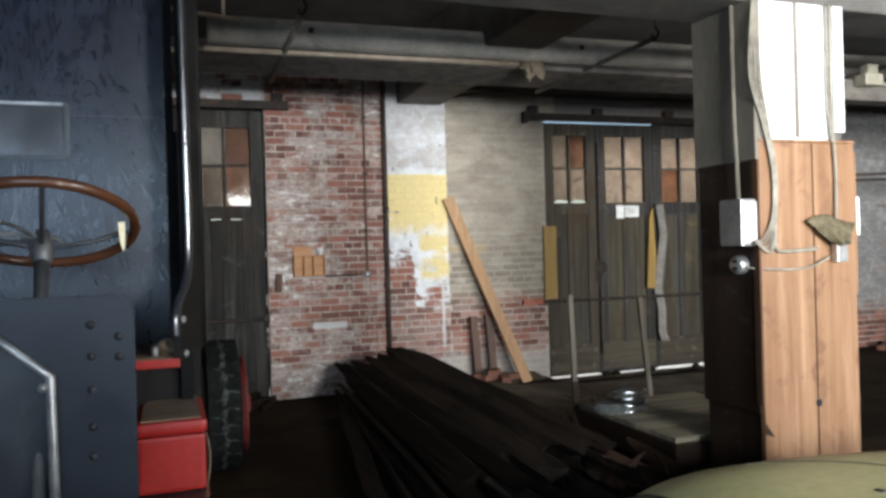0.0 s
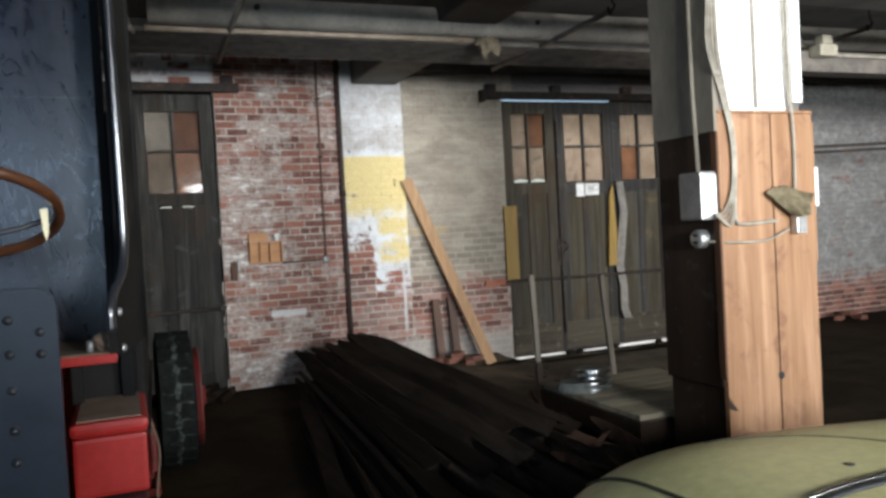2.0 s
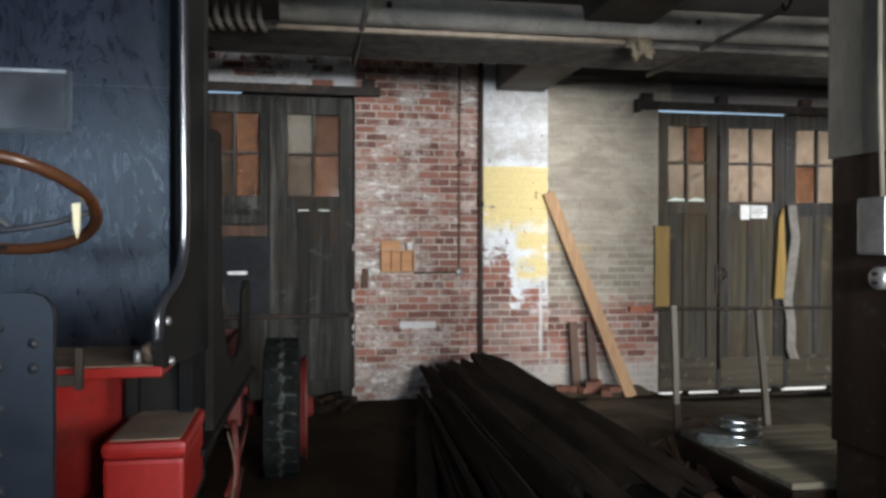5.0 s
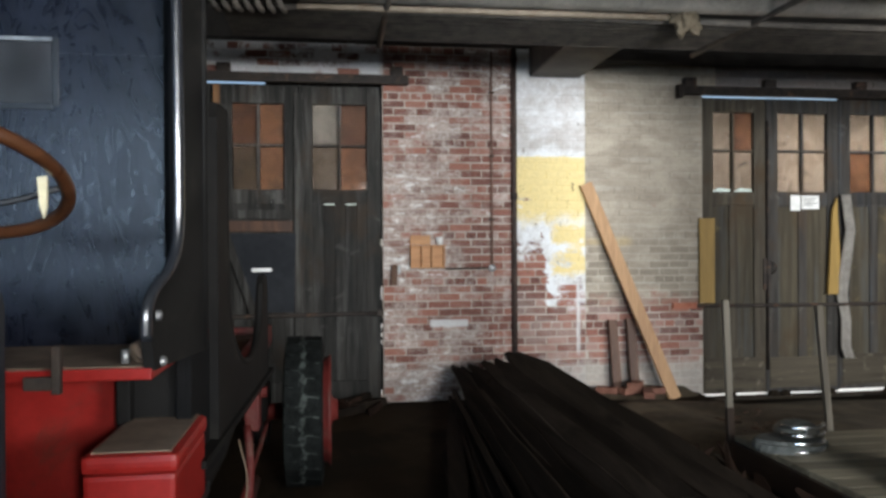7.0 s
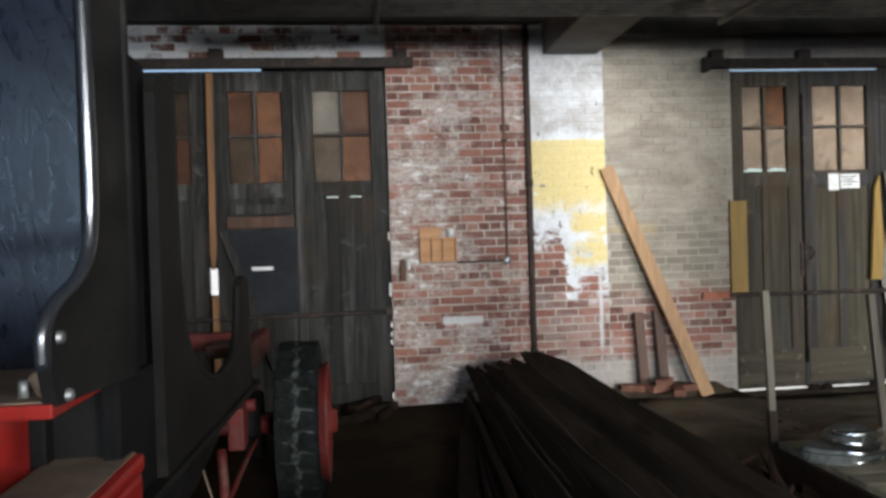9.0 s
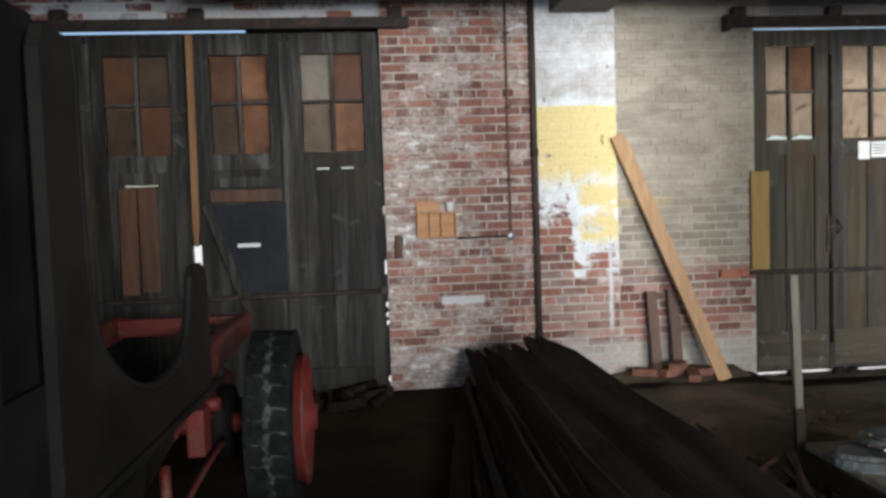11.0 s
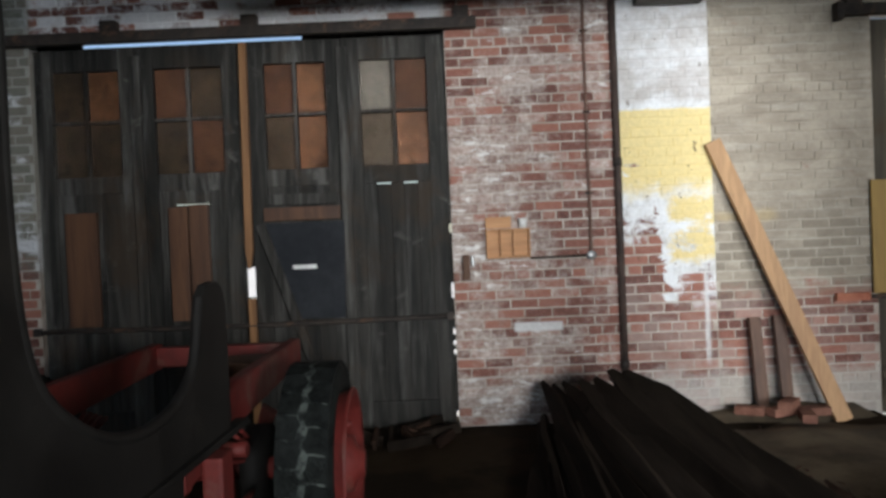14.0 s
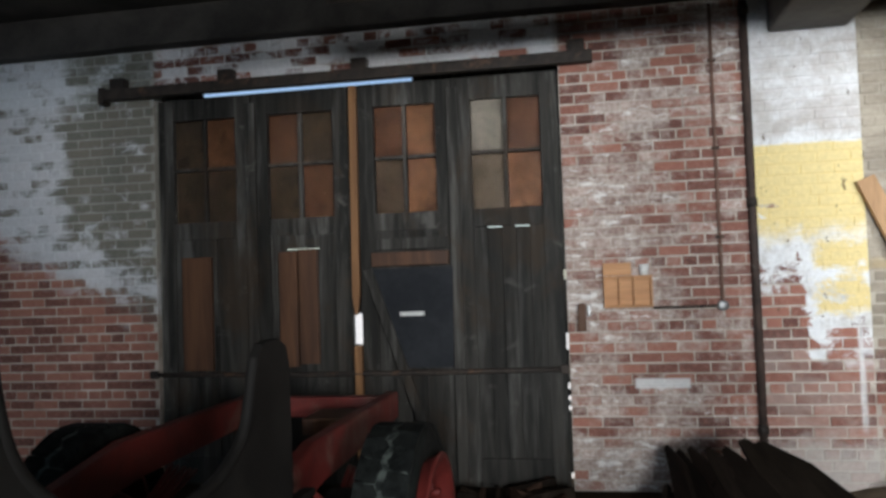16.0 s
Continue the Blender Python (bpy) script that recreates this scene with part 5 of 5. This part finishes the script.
part("rag_lump", lump, DUST, truck)
part("shelf_bolt", tube(((-1.02, 3.40, 1.15), (-1.02, 3.40, 1.19)), 0.012, 8), STEEL, truck)
# toolbox beside the seat
tbx = part("toolbox", block(-1.085, -0.86, 3.24, 3.70, 0.70, 0.895, 0.014), REDPAINT, truck, "bright red steel toolbox")
part("lid", block(-1.09, -0.853, 3.235, 3.705, 0.8965, 0.945, 0.018), REDPAINT, tbx)
part("lid_dust", block(-1.07, -0.875, 3.26, 3.69, 0.9455, 0.949), DUST, tbx, "brown dust on the lid")
part("running_board", block(-1.2, -0.87, 2.7, 3.86, 0.655, 0.695, 0.008), BLACKPAINT, truck)
# cowl
cowl = part("cowl", slab([(-1.06, 0.55), (-1.06, 1.36), (-1.066, 1.385), (-1.08, 1.402), (-1.105, 1.41), (-1.9, 1.42), (-1.9, 1.36), (-1.36, 1.29), (-1.262, 1.205), (-1.258, 0.55)], "y", 2.70, 2.725), DARKSTEEL, truck, "dark blued steel cowl panel")
cowl.data.materials[0] = plain("blued_steel_sheet", (0.006, 0.0075, 0.011), (0.013, 0.016, 0.022), 5, 0.42, 0.05, fine=35, bump=0.2, spec=0.3, stain=((0.036, 0.040, 0.046), 2.5, 0.58, 0.5))
for x, z in ((-1.10, 1.30), (-1.10, 1.245), (-1.17, 1.335), (-1.17, 1.25), (-1.17, 1.16), (-1.17, 1.06), (-1.17, 0.98)):
    part("rivet", lathe(((0.0, 0.012), (-0.006, 0.01), (-0.010, 0.0)), (x, 2.70, z), "y", 12), DARKSTEEL, cowl)
part("angle_iron", tube(((-1.42, 2.685, 1.335), (-1.36, 2.685, 1.285), (-1.268, 2.685, 1.205), (-1.262, 2.685, 0.55)), 0.017, 4), STEEL, cowl, "worn grey angle iron")
part("angle_bolt", lathe(((0.0, 0.014), (-0.012, 0.012), (-0.014, 0.0)), (-1.285, 2.67, 1.18), "y", 6), STEEL, cowl)
# plain dark block added to fill the shaded void behind the cowl
part("engine_dark", block(-1.9, -1.27, 2.74, 3.2, 0.55, 1.3, 0.02), BLACKPAINT, truck)
# steering wheel
HUB = Vector((-1.325, 3.06, 1.617))
tiltm = Matrix.Rotation(radians(-26), 3, "X")


def on_wheel(a, r, h=0.0):
    return HUB + tiltm @ Vector((r * math.cos(a), r * math.sin(a), h))


steer = part("steering_wheel", tube([on_wheel(k * math.tau / 56, 0.262) for k in range(56)], 0.0165, 12, close=True), WHEELWOOD, truck, "varnished brown wooden steering wheel")
for k in range(4):
    a = k * math.pi / 2 + 0.12
    part("spoke", tube(curve_points((on_wheel(a, 0.03, -0.075), on_wheel(a, 0.15, -0.045), on_wheel(a, 0.255, 0.0)), 5), 0.0075, 8), DARKSTEEL, steer)
hub = lathe(((-0.13, 0.024), (-0.10, 0.034), (-0.07, 0.036), (-0.05, 0.024), (-0.02, 0.020), (-0.02, 0.0)), (0, 0, 0), "z", 20)
bmesh.ops.transform(hub, matrix=Matrix.Translation(HUB) @ tiltm.to_4x4(), verts=hub.verts)
part("hub", hub, GUNMETAL, steer)
part("steering_column", tube((on_wheel(0, 0.0, -0.10), HUB + Vector((0.01, -0.16, -0.24)), HUB + Vector((0.02, -0.40, -0.9))), 0.021, 10), GUNMETAL, truck)
for a, r in ((0.5, 0.07), (2.7, 0.17), (3.3, 0.15), (3.9, 0.16)):
    part("control_lever", tube(curve_points((on_wheel(a, 0.0, -0.05), on_wheel(a, r * 0.5, -0.035), on_wheel(a + 0.15, r, -0.05)), 5), 0.0065, 6), GUNMETAL, steer)
part("steering_tag", slab([(-1.112, 1.622), (-1.092, 1.625), (-1.092, 1.555), (-1.099, 1.53), (-1.107, 1.56)], "y", 3.035, 3.045), IVORY, steer, "ivory tag on the wheel rim")
# chassis
for x0, x1 in ((-0.99, -0.93), (-1.80, -1.74)):
    # each rail in two lengths: dark in front, red behind
    part("frame_rail", slab([(2.3, 0.54), (2.3, 0.64), (4.6, 0.66), (5.2, 0.75), (5.2, 0.62), (4.7, 0.55)], "x", x0, x1, 0.006), DUSTYBLACK, truck, "black front length of the frame rail")
    part("frame_rail", slab([(5.2, 0.625), (5.2, 0.745), (5.9, 0.875), (7.25, 0.875), (7.25, 0.73), (6.0, 0.70), (5.4, 0.64)], "x", x0 - 0.002, x1 + 0.002, 0.006), DUSTYRED, truck, "dusty red steel frame rail")
part("cross_member", block(-1.74, -0.93, 7.14, 7.22, 0.75, 0.86, 0.008), DUSTYRED, truck)
part("cross_member", block(-1.74, -0.93, 5.2, 5.28, 0.62, 0.72, 0.008), DUSTYRED, truck)
part("rear_axle", tube(((-2.0, 6.1, 0.45), (-0.7, 6.1, 0.45)), 0.05, 14), DUSTYRED, truck)
part("differential", lathe(((-0.14, 0.05), (-0.08, 0.15), (0.08, 0.15), (0.14, 0.05)), (-1.35, 6.1, 0.45), "x", 20), DUSTYRED, truck)
for x in (-0.93, -1.78):
    for i in range(5):
        h = 0.45 - i * 0.055
        part("leaf_spring", tube(curve_points(((x, 6.1 - h, 0.60 + 0.05 * i * 0.4), (x, 6.1, 0.51 + i * 0.018), (x, 6.1 + h, 0.60 + 0.05 * i * 0.4)), 6), 0.011, 4), DUSTYRED, truck)
part("brake_rod", tube(curve_points(((-0.84, 4.4, 0.42), (-0.82, 5.1, 0.5), (-0.84, 5.7, 0.47)), 6), 0.012, 8), DUSTYRED, truck)
part("brake_lever", tube(curve_points(((-0.83, 4.55, 0.30), (-0.82, 4.62, 0.5), (-0.84, 4.7, 0.68)), 5), 0.018, 8), DUSTYRED, truck)
part("step_bracket", tube(((-1.1, 4.35, 0.36), (-0.82, 4.35, 0.36), (-0.82, 4.85, 0.40)), 0.022, 8), DUSTYRED, truck)
part("brake_drum", lathe(((0.0, 0.0), (0.0, 0.19), (0.09, 0.19), (0.09, 0.0)), (-0.95, 6.1, 0.45), "x", 28), DUSTYBLACK, truck)
part("spring_hanger", block(-0.925, -0.85, 5.36, 5.50, 0.50, 0.70, 0.012), DUSTYRED, truck)
part("spring_shackle", tube(((-0.93, 5.62, 0.66), (-0.83, 5.62, 0.66)), 0.03, 12), DUSTYRED, truck)
part("wire", tube(curve_points(((-0.83, 4.3, 0.72), (-0.80, 4.32, 0.55), (-0.82, 4.3, 0.35), (-0.80, 4.33, 0.2)), 6), 0.0035, 6), DUST, truck)


def tread_mesh(wide, lean):
    """One skewed tread block with a notched inner end, about the wheel's axis."""
    h = 0.05
    bm = slab([(-0.104, -h + lean), (-0.104, h + lean), (-0.050, h), (-0.022 + wide, h), (-0.004 + wide, 0.012), (-0.016 + wide, -0.006), (-0.024 + wide, -h), (-0.050, -h)], "z", 0.440, 0.4555)
    for v in bm.verts:
        v.co.z -= v.co.y * v.co.y / 0.9
    me = bpy.data.meshes.new("tread_block")
    bm.to_mesh(me)
    bm.free()
    me.materials.append(TREAD)
    return me


TREADS = [tread_mesh(w, l) for w, l in ((0.0, 0.012), (0.006, 0.016), (-0.004, 0.010))]


def road_wheel(cx, flip):
    s = -1 if flip else 1
    wheel = part("wheel", lathe([(s * u, r) for u, r in ((-0.10, 0.31), (-0.115, 0.35), (-0.115, 0.40), (-0.100, 0.438), (-0.06, 0.446), (0.06, 0.446), (0.100, 0.438), (0.115, 0.40), (0.115, 0.35), (0.10, 0.31))], (cx, 6.1, 0.452), "x", 56), TREAD, truck, "cracked black lugged tyre on a red wheel")
    part("groove_band", lathe(((-0.092, 0.44), (-0.088, 0.4488), (0.088, 0.4488), (0.092, 0.44)), (cx, 6.1, 0.452), "x", 56), RUBBER, wheel, "pale dust packed into the tread grooves")
    base = parent_place(wheel)
    for k in range(26):
        for turn in (0, 1):
            ob = new("tread_block", TREADS[(k * 2 + turn) % 3])
            ob.parent = wheel
            ob.matrix_local = Matrix.Translation(Vector((cx, 6.1, 0.452)) - base) @ Matrix.Rotation((k + 0.5 * turn) * math.tau / 26, 4, "X") @ Matrix.Rotation(math.pi * turn, 4, "Z")
    part("rim", lathe([(s * u, r) for u, r in ((-0.10, 0.29), (-0.10, 0.309), (0.10, 0.309), (0.14, 0.325), (0.155, 0.338), (0.160, 0.33), (0.155, 0.30), (0.12, 0.285), (0.09, 0.25), (0.08, 0.0))], (cx, 6.1, 0.452), "x", 48), DUSTYRED, wheel, "dusty red rim")
    part("hub", lathe([(s * u, r) for u, r in ((0.08, 0.13), (0.15, 0.12), (0.17, 0.07), (0.20, 0.06), (0.20, 0.0))], (cx, 6.1, 0.452), "x", 24), DUSTYRED, wheel)
    for k in range(8):
        a = k * math.tau / 8
        part("wheel_bolt", tube(((cx + s * 0.08, 6.1 + 0.2 * math.cos(a), 0.452 + 0.2 * math.sin(a)), (cx + s * 0.13, 6.1 + 0.2 * math.cos(a), 0.452 + 0.2 * math.sin(a))), 0.016, 6), DUSTYRED, wheel)


road_wheel(-0.64, False)
road_wheel(-2.04, True)
# things on the truck frame and behind it
part("wooden_block", block(-1.25, -1.0, 6.6, 6.9, 0.76, 0.84, 0.01), OLDWOOD, truck)
rubble = random.Random(9)
for i in range(14):
    p = Vector((rubble.uniform(-0.6, -0.1), rubble.uniform(7.9, 8.4), 0.03))
    a = rubble.uniform(0, math.pi)
    solid("scrap_board", board(p, p + Vector((math.cos(a), math.sin(a) * 0.5, 0.12)) * rubble.uniform(0.15, 0.45), 0.07, 0.03, (0, 0, 1)), OFFCUT if i % 2 else LUMBER, "scrap of dark board lying by the gate", "scrap", group="scraps by the gate")

# ---------------------------------------------------------------- bricks of the gate wall
BH, BD, COURSE, PITCH = 0.062, 0.009, 0.0725, 0.2085


def brick_verts(w, h):
    """A brick face standing out of the mortar, with worn edges."""
    e = 0.004
    return [(-w / 2, 0, -h / 2), (w / 2, 0, -h / 2), (w / 2, 0, h / 2), (-w / 2, 0, h / 2),
            (-w / 2 + e, -BD, -h / 2 + e), (w / 2 - e, -BD, -h / 2 + e), (w / 2 - e, -BD, h / 2 - e), (-w / 2 + e, -BD, h / 2 - e)]


BRICK_FACES = [(4, 5, 6, 7), (0, 1, 5, 4), (1, 2, 6, 5), (2, 3, 7, 6), (3, 0, 4, 7)]


def brick_mesh(w):
    me = bpy.data.meshes.new("brick")
    me.from_pydata(brick_verts(w, BH), [], BRICK_FACES)
    me.materials.append(BRICK)
    return me


def lay(x0, x1, z0, z1):
    """Centres and widths of the bricks of a stretch of wall: five rows of stretchers to one of headers."""
    out = []
    for c in range(int(z0 / COURSE), int(z1 / COURSE) + 1):
        z = (c + 0.5) * COURSE
        if z - BH / 2 < z0 or z + BH / 2 > z1:
            continue
        pitch = PITCH / 2 if c % 6 == 3 else PITCH
        x = math.floor(x0 / pitch) * pitch - (pitch / 2 if c % 2 else 0)
        while x < x1:
            a, b = max(x + 0.0045, x0 + 0.003), min(x + pitch - 0.0045, x1 - 0.003)
            if b - a > 0.035:
                out.append(((a + b) / 2, z, b - a))
            x += pitch
    return out


def lay_wall():
    shared, jitter = {}, random.Random(2)
    whole, rest = [], []
    for x0, x1, z0, z1 in ((0.0, 1.275, 0.0, 3.6), (1.275, 1.957, 0.0, 3.07), (1.957, 3.16, 0.0, 3.6), (-4.9, -3.1, 0.0, 3.6), (-3.1, 0.0, 2.95, 3.6), (3.16, 6.26, 2.94, 3.6), (6.26, 9.6, 0.0, 3.6)):
        for x, z, w in lay(x0, x1, z0, z1):
            near = 0.12 < x < 1.7 and 0.5 < z < 2.5 and abs(w - (PITCH - 0.009)) < 0.001
            (whole if near and len(whole) < 300 else rest).append((x, z, w))
    for x, z, w in whole:
        key = round(w, 3)
        if key not in shared:
            shared[key] = brick_mesh(w)
        ob = new("brick", shared[key])
        ob.parent = wall_north
        ob.location = (x + jitter.uniform(-0.002, 0.002), WY + jitter.uniform(-0.001, 0.004), z + jitter.uniform(-0.0015, 0.0015))
        ob.rotation_euler = (jitter.uniform(-0.01, 0.01), jitter.uniform(-0.006, 0.006), jitter.uniform(-0.008, 0.008))
    verts, faces = [], []
    for x, z, w in rest:
        n, dx, dy, dz = len(verts), jitter.uniform(-0.002, 0.002), jitter.uniform(-0.001, 0.004), jitter.uniform(-0.0015, 0.0015)
        verts += [(x + a + dx, WY + b + dy, z + c + dz) for a, b, c in brick_verts(w, BH)]
        faces += [tuple(i + n for i in f) for f in BRICK_FACES]
    me = bpy.data.meshes.new("brickwork")
    me.from_pydata(verts, [], faces)
    me.materials.append(BRICK)
    ob = new("brickwork", me)
    ob.parent = wall_north
    tagged(ob, "rows of worn painted bricks", kind="stuff")


lay_wall()
